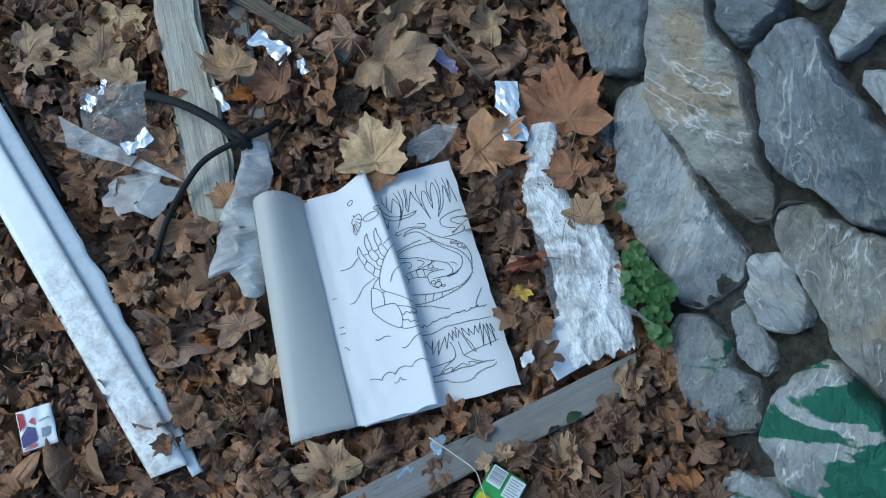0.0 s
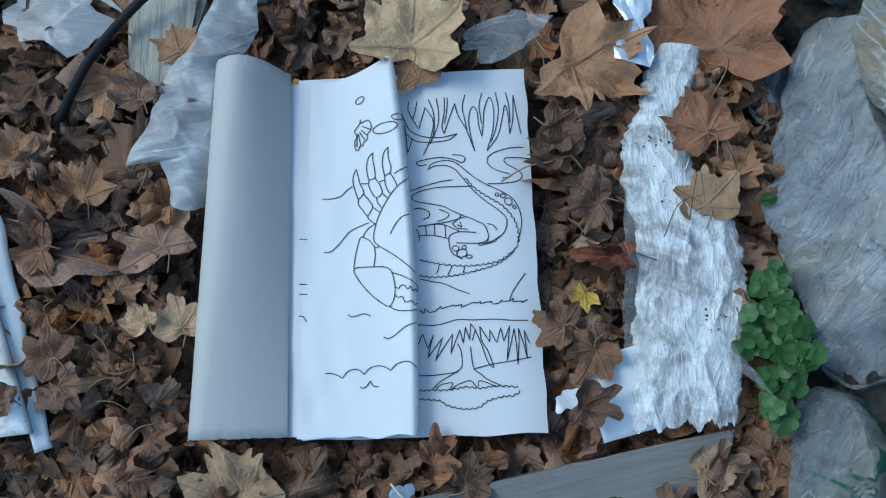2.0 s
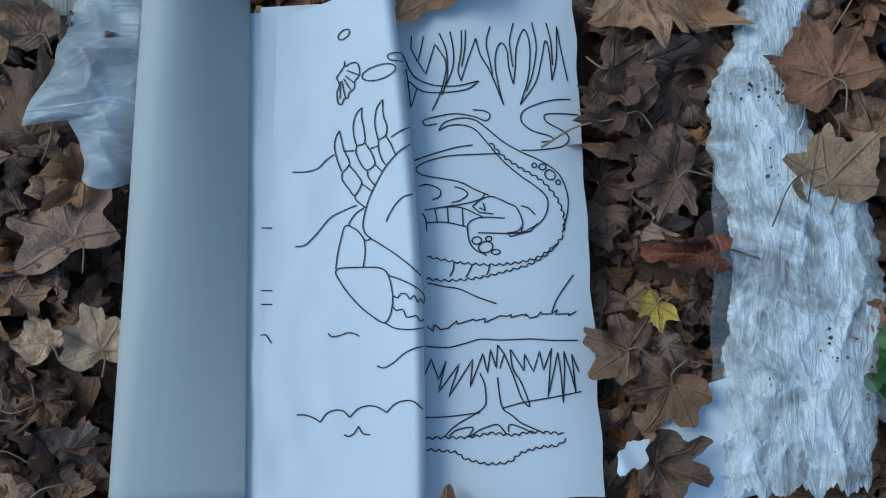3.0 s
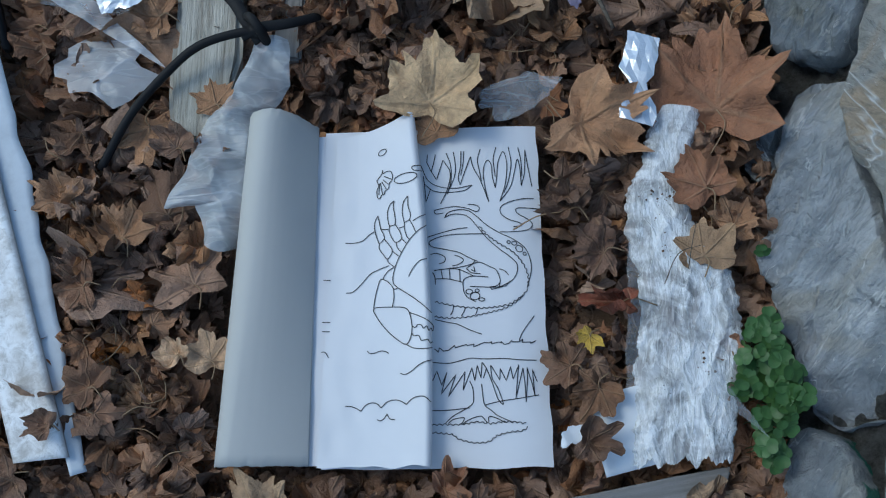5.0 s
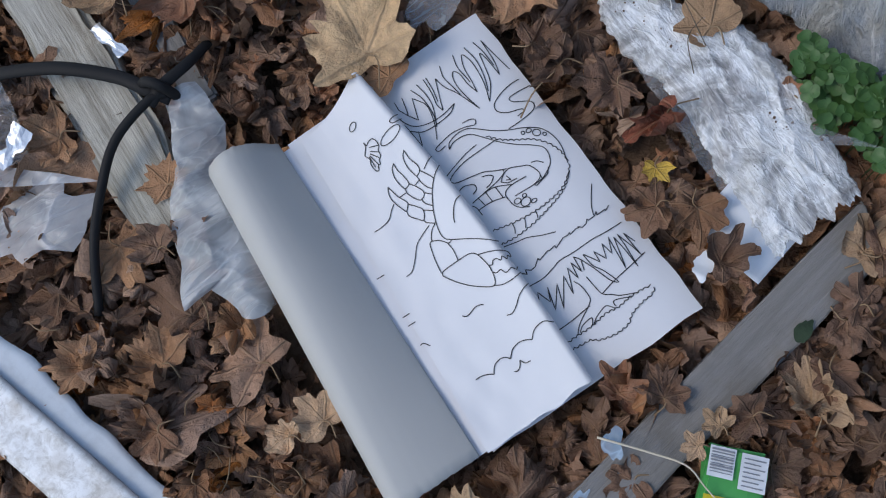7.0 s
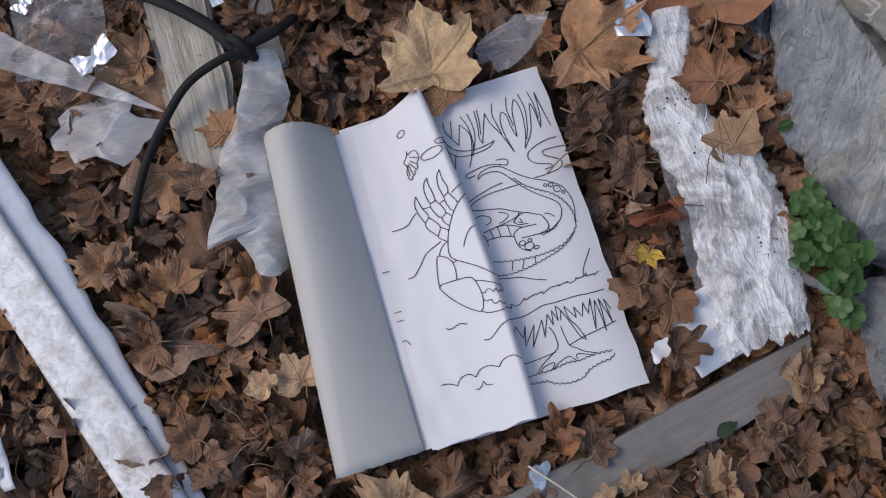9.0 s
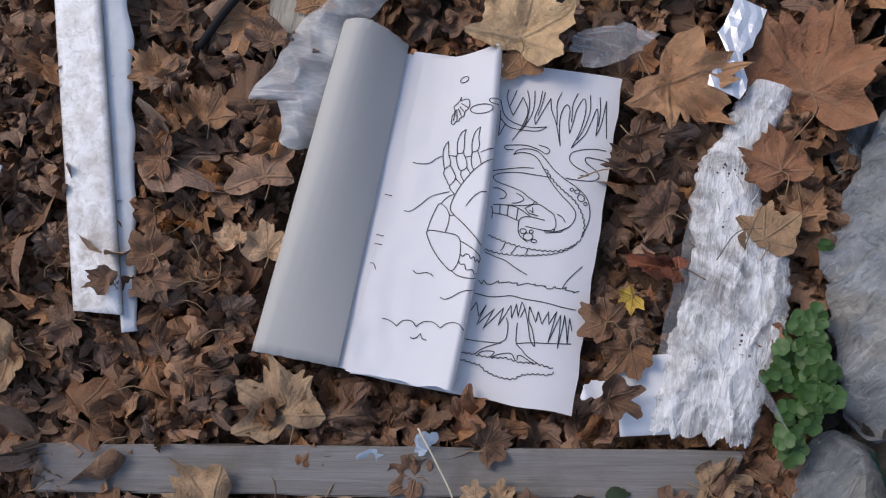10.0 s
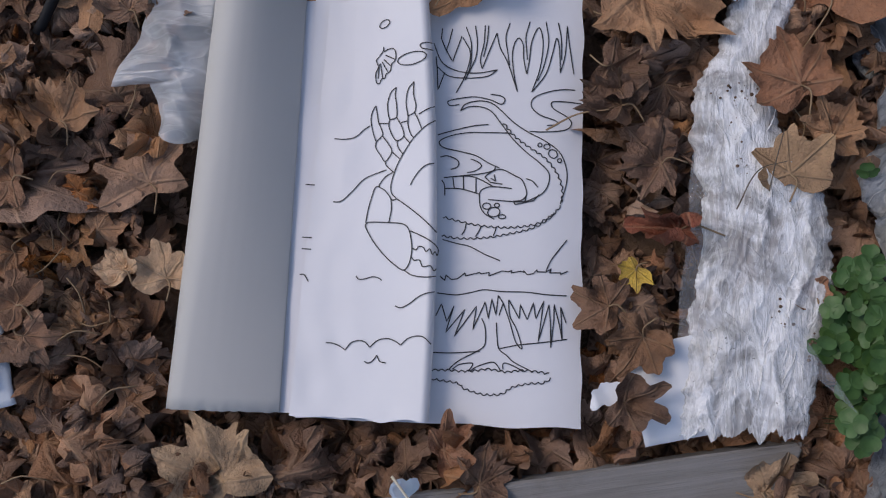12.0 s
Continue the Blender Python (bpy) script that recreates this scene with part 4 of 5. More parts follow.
def ink(name, height, kind, points):
    p = [Vector(q) * 0.001 for q in points]
    if kind == "e":
        turn = math.radians(points[2][0])
        line = [p[0] + Vector((p[1].x * math.cos(a) * math.cos(turn) - p[1].y * math.sin(a) * math.sin(turn), p[1].x * math.cos(a) * math.sin(turn) + p[1].y * math.sin(a) * math.cos(turn))) for a in (k * math.pi / 14 for k in range(29))]
    elif kind == "p":
        line = [a.lerp(b, k / 6) for a, b in zip(p, p[1:]) for k in range(6)] + [p[-1]]
    else:
        line = [q.to_2d() for q in spline([v.to_3d() for v in p], 8)]
        if kind == "s":
            line = scallops([q.to_2d() for q in spline([v.to_3d() for v in p], 24)])
    bm = bmesh.new()
    rows = []
    for k, q in enumerate(line):
        d = line[min(k + 1, len(line) - 1)] - line[max(k - 1, 0)]
        side = Vector((-d.y, d.x)).normalized() * 0.00047
        rows.append([bm.verts.new((v.x, v.y, height(v.x, v.y) + 0.0007)) for v in (q + side, q - side)])
    for a, b in zip(rows, rows[1:]):
        bm.faces.new((a[0], a[1], b[1], b[0]))
    part(name, bm, M_INK, SHEETS[height])


SHEETS = {fold_height: next(o for o in paper.children if o.name == "folded_sheet"), sheet_height: next(o for o in paper.children if o.name == "lower_sheet")}


def on_fold(kind, *points):
    ink("drawn_line", fold_height, kind, points)


def on_sheet(kind, *points):
    ink("drawn_line", sheet_height, kind, points)


on_fold("c", (-33.5, 141.1), (-28, 148.2), (-27.4, 152.1), (-26.6, 148.4), (-23, 150), (-18.5, 149.8), (-16.4, 145.1), (-17, 140), (-19.8, 136.9), (-20.8, 131.4), (-24.4, 128.9), (-25.4, 125.5), (-28.1, 125), (-30, 121.4), (-32.6, 122.6), (-33.3, 130.1), (-31.4, 135.1), (-33.5, 141.1))
on_fold("c", (14.7, 152.2), (9.7, 152.9), (4.5, 151.4), (6.2, 148.1), (11.2, 147.2), (15.4, 146.2))
on_fold("p", (-25.8, 145.2), (-17, 140.8))
on_fold("p", (-26.8, 141.4), (-20.7, 135.7))
on_fold("p", (-28.2, 139.5), (-23.1, 130.9))
on_fold("p", (-29.6, 138.3), (-27.2, 125.8))
on_fold("p", (-30.5, 137.6), (-31.2, 125.4))
on_fold("c", (-67.2, 75.4), (-57.5, 74.7), (-48.7, 76.5), (-41.9, 82.3), (-36.5, 85.7))
on_fold("c", (-29.4, 87.5), (-21.1, 87))
on_fold("c", (-9.7, 87.3), (-4.4, 88.4))
on_fold("c", (5.2, 93.5), (13.1, 97.6), (18.6, 99.4))
on_fold("c", (-32.2, 102.5), (-34.9, 97.6), (-36, 91.2), (-34.4, 82.4), (-31.1, 72.6))
on_fold("c", (-32.2, 102.5), (-30.6, 94.9), (-29, 87.9), (-26, 81.5), (-25.7, 77.2), (-30.7, 72.1))
on_fold("c", (-30.7, 72.1), (-30.8, 67), (-26.1, 60.1), (-21.9, 55.4), (-16.9, 63.4), (-20.2, 70.2), (-25.7, 77.2))
on_fold("c", (-21.9, 55.4), (-21.1, 52), (-16, 47.3), (-13.9, 45.8))
on_fold("p", (-16.9, 63.4), (-9.7, 57.2))
on_fold("c", (-15, 117.2), (-19.5, 113), (-21.9, 104.7), (-21.3, 96), (-19.7, 90.2))
on_fold("c", (-15, 117.2), (-15.6, 110.4), (-14.1, 101.6), (-13.9, 92.1), (-19.7, 90.2))
on_fold("c", (-19.7, 90.2), (-20.2, 85.2), (-17, 77.1), (-12.7, 72.4), (-7, 76), (-8.9, 83.8), (-13.9, 92.1))
on_fold("c", (-12.7, 72.4), (-11.6, 67.1), (-7.4, 61.2))
on_fold("c", (-7, 76), (-1.9, 70.3))
on_fold("c", (0, 121), (-4.5, 115.3), (-6.1, 104.8), (-4.3, 93.9), (-3.9, 92.6))
on_fold("c", (0, 121), (0.1, 110.3), (2.5, 101.5), (1.4, 95.3), (-3.9, 92.6))
on_fold("c", (-3.9, 92.6), (-3.7, 85.3), (-1.3, 77.8), (1.6, 74.1))
on_fold("c", (1.4, 95.3), (5.1, 88.5), (8.3, 80.9))
on_fold("c", (19.4, 88), (10.5, 82.7), (1.6, 74.1), (-5.1, 64.3), (-10.6, 54.3), (-14.3, 44.1), (-16.3, 34.6), (-15.2, 28.2), (-11.4, 24.1), (-14, 22.7), (-15.7, 23.7))
on_fold("c", (-15.2, 45.9), (-20.9, 42.6), (-24.9, 37.9), (-26.3, 34.2), (-21.2, 30.8), (-17.4, 26.3), (-15.7, 23.2))
on_fold("c", (-26.3, 34.2), (-29.8, 33.2), (-32.6, 24.6), (-35, 14.2), (-36.5, 3.8))
on_fold("c", (-15.7, 23.2), (-15.1, 14.8), (-16.7, 4.5))
on_fold("c", (-36.5, 2.6), (-32.6, 4.4), (-16.7, 4.1), (-6.9, 3.4), (-1.8, 1.3), (1, -3), (2.9, -11.4), (3.5, -19.6), (1.5, -29.7), (-2.8, -34.8), (-9.9, -31.1), (-20.3, -22.2), (-29.5, -11.3), (-36.1, -0.4), (-36.5, 2.6))
on_fold("c", (-11.4, 24.1), (-4.3, 19.4), (6.1, 11.9), (16.4, 3.2), (23.9, -4.1))
on_fold("c", (1, -2.6), (9.8, -6.1), (20, -11.7), (25.1, -16.8), (25.4, -20.9), (24.6, -22.5), (23, -19.6), (20.9, -21.9), (18.6, -17.4), (15.6, -19.6), (13.2, -16.2), (9.5, -15.5), (6.9, -18.2), (4, -16.8))
on_fold("c", (3.4, -24.1), (5.8, -26.7), (10.4, -26.6), (12.8, -31.6), (16.5, -31.5), (19.8, -31.2), (22.5, -35), (24.6, -33.4))
on_fold("c", (-2.8, -34.8), (4.6, -38.9), (15, -40.3), (24.4, -39.5))
on_fold("c", (19.6, 52.7), (12.9, 51.1), (7.2, 46.2), (2.7, 39.6), (0.4, 34.8))
on_fold("c", (-65.7, 21.4), (-58.3, 22.2), (-49.5, 30.1), (-40.5, 40.1), (-31.7, 44.4), (-20.7, 48.1))
on_fold("p", (-90.2, 36), (-82.4, 35.6))
on_fold("p", (-90.6, -8.8), (-82.5, -9.1))
on_fold("p", (-90.7, -18.5), (-82.6, -18.8))
on_fold("c", (-90.9, -40.3), (-87.1, -40.4), (-83.3, -46))
on_fold("c", (-42.9, -40.4), (-40, -43), (-34.9, -42.5), (-28.4, -40.7), (-23.3, -41.8), (-20.8, -43.6))
on_fold("c", (-8.7, -64.2), (-3.7, -65.6), (3.1, -62.3), (10.3, -56.6), (17.5, -53.3), (24, -52))
on_fold("c", (-65.6, -96.1), (-60.1, -96.3), (-53.8, -98.5), (-49.2, -101.5))
on_fold("c", (-49.2, -101.5), (-44.4, -95.6), (-38, -93.4), (-32.6, -94.4), (-28.4, -98.5))
on_fold("c", (-28.4, -98.5), (-22, -92.7), (-14.4, -91), (-8.2, -92.4), (-2.5, -95.8))
on_fold("c", (-2.5, -95.8), (3.1, -90.4), (9.8, -88.2), (16.3, -88.9), (22.6, -94.3))
on_fold("c", (-32.5, -110.1), (-29.6, -111.4), (-25.7, -109.5), (-22.3, -104.8))
on_fold("c", (-22.3, -104.8), (-19.5, -109.6), (-14.5, -110.6))
on_fold("e", (-27.4, 171.9), (4.7, 3.0), (30, 0))
on_fold("e", (-2.4, 140.6), (12.4, 5.1), (8, 0))
on_sheet("p", (20.3, 174.1), (19.6, 165.1), (23.7, 155.9), (29.9, 145.3), (37.1, 167.4), (44.1, 156.2))
on_sheet("c", (44.1, 156.2), (44.7, 148.1), (40.7, 132.7), (33.8, 118.3))
on_sheet("c", (29, 173.7), (26.5, 162.5), (24.1, 154.5))
on_sheet("c", (40.4, 175.4), (45.2, 161.6), (45.4, 143.6), (42, 131.3))
on_sheet("c", (48.3, 176.4), (50.4, 161.3), (49, 147.9), (41, 129.5))
on_sheet("c", (56.6, 176.9), (56, 161.1), (53.4, 147.7), (55.2, 139.6))
on_sheet("c", (55.2, 139.6), (61, 155.4), (66.8, 170.5))
on_sheet("c", (66.8, 170.5), (69.8, 158.1), (77, 144.3), (85.5, 120.3))
on_sheet("c", (59.6, 176.7), (58.7, 163.2), (56, 149.8))
on_sheet("c", (77.5, 179), (74.4, 166.9), (76.5, 153.3), (78.2, 142.9))
on_sheet("c", (85.5, 120.3), (82.2, 135.1), (80.3, 150.9), (82, 162), (85.7, 166.4), (89.3, 160.3), (90.1, 148.2), (93, 135.5))
on_sheet("c", (93, 135.5), (94.8, 147.9), (96.4, 163.6), (102.1, 175.9), (105.9, 163.1), (104, 140.8), (97.5, 120.2))
on_sheet("c", (94.5, 180.9), (91.4, 168.3), (92.2, 157), (93.1, 148))
on_sheet("c", (108, 181.1), (110.6, 162.9), (107.1, 142.9), (102.2, 129.7))
on_sheet("c", (97.5, 120.2), (109, 136.1), (114.1, 153.7), (117.3, 167.1), (119.9, 157.9), (121.1, 137.7))
on_sheet("c", (121.1, 137.7), (124.8, 153.2), (126, 177.9))
on_sheet("c", (126, 177.9), (128.6, 159.8), (132.6, 137.2))
on_sheet("c", (118.4, 180.6), (121.2, 166.9), (122, 148.9))
on_sheet("c", (13.4, 160.9), (20.8, 144.8), (33.5, 137.5), (50.8, 135.8), (68.2, 138.9))
on_sheet("c", (17.2, 140.5), (26.9, 132.9), (42, 131.3), (59.3, 133.1), (68.2, 138.9))
on_sheet("p", (15.7, 149.5), (17.1, 138.3), (18.3, 120.4), (23.5, 135.7))
on_sheet("c", (63, 117.8), (71.6, 116.5), (75.3, 113.3), (72.2, 109.4), (62.9, 113), (50, 115.3), (37.1, 113.7), (27.5, 111.1), (29.1, 107.4), (36.9, 108.4))
on_sheet("c", (38, 103.1), (41.2, 108.2), (47.7, 111), (56.4, 111.9), (64.9, 109.8), (73.2, 103.2), (83.5, 93.9), (96, 85.9), (110.5, 78.7), (122.8, 69.5), (128.5, 56.2), (128.7, 43.3), (124, 26.4))
on_sheet("c", (38, 103.1), (45.4, 106.7), (56.2, 106.6), (64.6, 102.7), (72.8, 92.7), (82.9, 80), (95.2, 68.5), (105.5, 60.7), (113.5, 52.6), (114, 43.9), (109.8, 35.5), (101.9, 30.3), (91.2, 26.9), (63.9, 28))
on_sheet("s", (74.1, 92.6), (83, 82.1), (95.4, 72.9), (109.8, 63.5), (119.8, 51.4), (124.3, 39.2), (124.1, 27.2))
on_sheet("s", (124, 25.5), (113.8, 14), (100.8, 6), (83.8, 1.2), (62.7, -3), (41.6, -4.3), (25.6, -2.4))
on_sheet("s", (119.1, 18.9), (105.2, 10.1), (88.3, 6.6), (71.4, 6), (50.4, 8.1), (26.1, 13.3))
on_sheet("c", (62.1, 91.8), (49.1, 90.2), (31.9, 85.7), (19.7, 81.9))
on_sheet("c", (81, 84.9), (61.8, 84.8), (44.7, 84.3), (29.6, 81), (21.3, 76.2), (25, 71.2), (39.8, 67.9), (52.5, 64.8), (62.9, 59.1), (72.5, 54.8))
on_sheet("c", (69.2, 55.8), (66.9, 52.4), (56.2, 49.4), (43.4, 47.8), (34.8, 46.5))
on_sheet("c", (48.1, 61.9), (54.4, 59.5), (57.3, 55.9), (52, 51.8), (45.6, 50.3))
on_sheet("c", (22.6, 63), (29, 64), (37.4, 60.2), (37.3, 55), (31.6, 52.6))
on_sheet("c", (26.3, 45.5), (39.1, 47.1), (51.8, 46.6), (64.4, 40.9), (68.5, 38.6))
on_sheet("c", (26.9, 36.4), (40.9, 36.3), (55.6, 32.7))
on_sheet("p", (33.6, 46.1), (35.3, 36.1))
on_sheet("p", (42.5, 47), (43, 35.8))
on_sheet("p", (53.1, 46.5), (53.5, 33.6))
on_sheet("c", (56.3, 29.2), (56.9, 34.3), (60.8, 37.6), (68.5, 39), (83.3, 37.9))
on_sheet("c", (60.4, 47.1), (65.6, 51.2), (71.2, 53.5), (76.3, 53.3), (85.9, 48.6), (92, 44.9), (95.8, 34), (92.2, 28.6), (84.9, 27.1))
on_sheet("p", (65.4, 46), (69.6, 43.7), (68.1, 49.3))
on_sheet("p", (60.4, 47.1), (65.3, 42.6), (75.4, 41.3))
on_sheet("p", (84.9, 27.1), (86.5, 24.5), (101.8, 28.2), (106.3, 33.5))
on_sheet("p", (95.8, 34), (94.7, 27.6))
on_sheet("c", (95.1, 46.5), (100.5, 44.5), (104.9, 39.6))
on_sheet("c", (56.4, 32.6), (57.3, 22.7), (61.3, 16.2), (69.5, 11.6))
on_sheet("c", (134.1, 123.8), (123.4, 123.4), (110.4, 120.5), (99.4, 115.2), (97.8, 107.8), (105.2, 100.9), (117.8, 96.8), (119.8, 93.6), (111.2, 92.3))
on_sheet("c", (139.9, 112.5), (125, 113.2), (115.1, 112.3), (116.1, 107), (128.6, 99.8), (131.7, 94.4), (125.9, 89), (108.8, 86.7), (96.9, 86.8))
on_sheet("c", (46.2, 7.4), (45.2, 1.9), (42.9, -2.2))
on_sheet("c", (58.8, 5.2), (56.9, 1), (54.2, -3.5))
on_sheet("c", (71.4, 5.1), (70.4, 0.9), (69, -2.4))
on_sheet("c", (24.5, 43.4), (26.9, 39), (27.5, 30.4))
on_sheet("c", (26.8, -6.7), (39.3, -9.7), (49.7, -11.8), (62.1, -17.8), (75.3, -22.9))
on_sheet("p", (25.8, -37.3), (29.9, -40.8), (30.8, -36.3), (35.3, -39.8), (40.4, -39.1), (46.8, -34), (47.2, -36.5), (59, -33.2), (59.8, -34.4), (66.9, -33), (66.4, -36), (77.4, -31.4), (82.4, -32), (85.4, -30.8), (84.9, -32.9), (92.9, -31.1), (95.7, -32.1), (95, -30.4), (98.2, -33.8), (103.2, -32.8), (106.3, -29.5), (106.6, -31.2), (113.7, -31.1), (118, -28.3), (116.6, -31.6), (126.1, -31.2), (125.6, -32.8), (131.6, -29.7))
on_sheet("c", (113.7, -30.3), (118.4, -20), (130.5, -3.6))
on_sheet("c", (24.1, -51.4), (39.9, -52.5), (52.5, -50), (63, -47.5), (77.5, -48.5), (98.3, -48.4), (114.8, -49.9), (131.4, -50.1))
on_sheet("p", (23.5, -70.5), (28, -60.3), (32.9, -75), (38.3, -61.9), (32.2, -84), (47.8, -63.9), (39.6, -86.7), (57.1, -61.4), (54.7, -80.7), (64.3, -57.5), (67.1, -71.2), (69.8, -54.8), (73.4, -68.2), (74.9, -51.7), (79.2, -58.1), (75.9, -68.3))
on_sheet("c", (83.5, -55.3), (85, -68.6), (90.7, -79.1), (95.8, -94.8), (90.3, -89.3), (84.8, -72.7), (79.2, -58.1))
on_sheet("p", (83.9, -55.3), (92.8, -70.5), (93.3, -58.6), (99.3, -71.2), (104.1, -56.9), (106.4, -70.2), (112.5, -55.2), (108.7, -90), (116.9, -58.2), (118.6, -73.9), (119.3, -93.2), (121.3, -69.9), (121.1, -57.6), (126, -74.2), (128.6, -86.6), (126.7, -59.8), (131.4, -72.4))
on_sheet("c", (61.7, -71.1), (64.7, -78.2), (65.5, -88.4), (64.1, -94.5), (56.9, -99.6), (46.3, -105.3), (40, -110), (35.7, -114.7))
on_sheet("c", (74, -74.4), (74.8, -84.7), (76.8, -95.8), (83.6, -101.3), (89.5, -106.4), (101.5, -112.1), (105.5, -114.2))
on_sheet("c", (22.5, -100.8), (38.2, -100.6), (61, -98.5))
on_sheet("c", (76.8, -95.8), (92.2, -92.2), (112.9, -89.3), (132.8, -85.9))
on_sheet("c", (39, -114), (44.1, -110.1), (52.4, -108.4), (55.7, -109.3), (52.1, -115.3))
on_sheet("c", (53.4, -115.3), (58.5, -111.4), (66.8, -108.1), (73, -107.1), (77, -111.2), (78.9, -114.2))
on_sheet("c", (80.6, -112.6), (80.4, -108.5), (83.3, -107.4), (91.4, -110.5), (97.4, -114))
on_sheet("s", (22, -116.3), (35.6, -115.9), (45.9, -116.3), (58.3, -115.5), (68.6, -113.8), (82.9, -115.5), (95.3, -113.9), (107.6, -114.3), (118.9, -115.9))
on_sheet("s", (119.7, -117.6), (113.4, -121.4), (103.1, -122.2), (88.6, -125.8), (80.2, -131.5), (69.9, -132.8), (61.7, -132.1), (49.6, -128.5), (43.6, -124.3), (31.3, -122.7), (21.9, -121.5))
on_sheet("e", (62.8, 22.5), (3.4, 2.6), (0, 0))
on_sheet("e", (68.9, 17.6), (5.1, 3.9), (10, 0))
on_sheet("e", (71.3, 23.4), (2.1, 1.7), (0, 0))
on_sheet("e", (75.9, 13.9), (3.0, 1.7), (0, 0))
on_sheet("e", (105.7, 75.5), (1.7, 1.7), (0, 0))
on_sheet("e", (111.6, 74.3), (2.6, 2.1), (0, 0))
on_sheet("e", (116.8, 68.4), (3.9, 3.4), (-40, 0))
on_sheet("e", (122.5, 63.0), (1.7, 1.7), (0, 0))


# ---------- white profile ----------


def bar(name, a, b, width, height, z, mat, label, category, bevel=0.003, wave=0.001, end=0.0, seed=1):
    """A long piece of timber or plastic from a to b, with worn edges."""
    a, b = Vector(a), Vector(b)
    length, turn = (b - a).length, math.atan2(b.y - a.y, b.x - a.x)
    bm = bmesh.new()
    box(bm, (length, width, height), (0, 0, 0), bevel)
    bmesh.ops.subdivide_edges(bm, edges=[e for e in bm.edges if abs((e.verts[0].co - e.verts[1].co).x) > length * 0.5], cuts=40)
    for v in bm.verts:
        n = noise.noise((v.co.x * 18 + seed, v.co.y * 40, v.co.z * 40))
        v.co.y += wave * n * 2
        v.co.z += wave * noise.noise((v.co.x * 25, v.co.y * 60 + seed, 0.4))
        if end and v.co.x > length * 0.4:
            v.co.x += end * v.co.y
    ob = part(name, bm, mat, None, "", False)
    ob.matrix_world = Matrix.Translation((*((a + b) / 2), z)) @ Euler((0, 0, turn)).to_matrix().to_4x4()
    return tagged(ob, label, category)


def build_profile():
    a, b = Vector((-0.3475, -0.139)), Vector((-0.655, 0.805))
    length, turn = (b - a).length, math.atan2(b.y - a.y, b.x - a.x)
    ob = thing("plastic_profile", Matrix.Translation((*((a + b) / 2), 0.03)) @ Euler((0, 0, turn)).to_matrix().to_4x4(), "dirty white plastic trim profile lying on leaves", "trim profile")

    def face(s, t):
        x = -length / 2 + length * s + (0.012 * (t - 0.5) if s == 0 else 0)
        return Vector((x, -0.004 + 0.054 * t, 0.004 + 0.0008 * noise.noise((40 * s, 3 * t, 0.3))))

    def step(s, t):
        x = -length / 2 + length * (-0.024 + 1.024 * s)
        rag = 0.006 * noise.noise((26 * s, 0.0, 2.0)) if s < 0.4 else 0
        return Vector((x, 0.002 - (0.016 + 0.018 * min(1, 3.2 * s) + rag) * t, -0.001 - 0.005 * t))

    part("face", sheet(160, 6, face, -0.004), M_PROFILE, ob, "white face grimy towards its end")
    part("flange", sheet(160, 4, step, 0.003), M_PROFILE_SIDE, ob, "pale bluish flange")
    # Narrow black bar along the outer edge of the upper flange.
    bm = bmesh.new()
    box(bm, (length * 0.52, 0.008, 0.014), (length * 0.22, -0.04, -0.012), 0.001)
    part("seal_strip", bm, M_BLACK, ob, "narrow black strip beside flange")


build_profile()

# ---------- timbers ----------
bar("timber_board", (-0.4, -0.318), (0.312, -0.187), 0.05, 0.034, 0.013, M_WOOD_GREY, "grey weathered planed timber half buried in leaves", "timber", 0.0018, 0.0008, 0.6)
bar("timber_beam", (-0.226, 0.19), (-0.21, 0.85), 0.07, 0.04, 0.014, M_WOOD_OLD, "old weathered pale timber with lichen stains", "timber", 0.006, 0.004, 0.5, 4)
bar("timber_strip", (0.03, 0.41), (-0.16, 0.62), 0.026, 0.02, 0.02, M_WOOD_DARK, "thin grey-brown weathered timber strip", "timber", 0.003, 0.002, 0, 7)
bar("timber_strip", (-0.137, 0.29), (-0.12, 0.62), 0.03, 0.025, 0.006, M_WOOD_GREY, "narrow grey timber strip under leaves", "timber", 0.003, 0.002, 0, 9)

# ---------- cable ----------


def build_cable():
    cable = thing("black_cable", pose(0, 0, 0), "black rubber cable tied over old timber", "cable")
    bm = bmesh.new()
    tube(bm, spline([(-0.158, 0.3, 0.06), (-0.178, 0.302, 0.064), (-0.224, 0.288, 0.062), (-0.261, 0.259, 0.054), (-0.298, 0.217, 0.046), (-0.336, 0.165, 0.02)]), 0.0048, 10)
    part("thin_cable", bm, M_BLACK, cable)
    bm = bmesh.new()
    tube(bm, spline([(-0.31, 0.437, 0.035), (-0.282, 0.421, 0.05), (-0.234, 0.387, 0.06), (-0.191, 0.344, 0.062), (-0.172, 0.314, 0.064), (-0.158, 0.295, 0.055)]), 0.0072, 12, 1.0, 0.6)
    part("flat_cable", bm, M_BLACK, cable)
    bm = bmesh.new()
    tube(bm, spline([(-0.178, 0.3, 0.06), (-0.158, 0.307, 0.064), (-0.125, 0.316, 0.056), (-0.1, 0.336, 0.03)]), 0.007, 10, 0.8, 0.7)
    part("loose_end", bm, M_BLACK, cable)
    bm = bmesh.new()
    tube(bm, spline([(-0.152, 0.296, 0.048), (-0.157, 0.302, 0.072), (-0.168, 0.316, 0.072), (-0.178, 0.322, 0.05)]), 0.0055, 10)
    part("knot", bm, M_BLACK, cable)


build_cable()

# ---------- plastic film, foil and scraps ----------


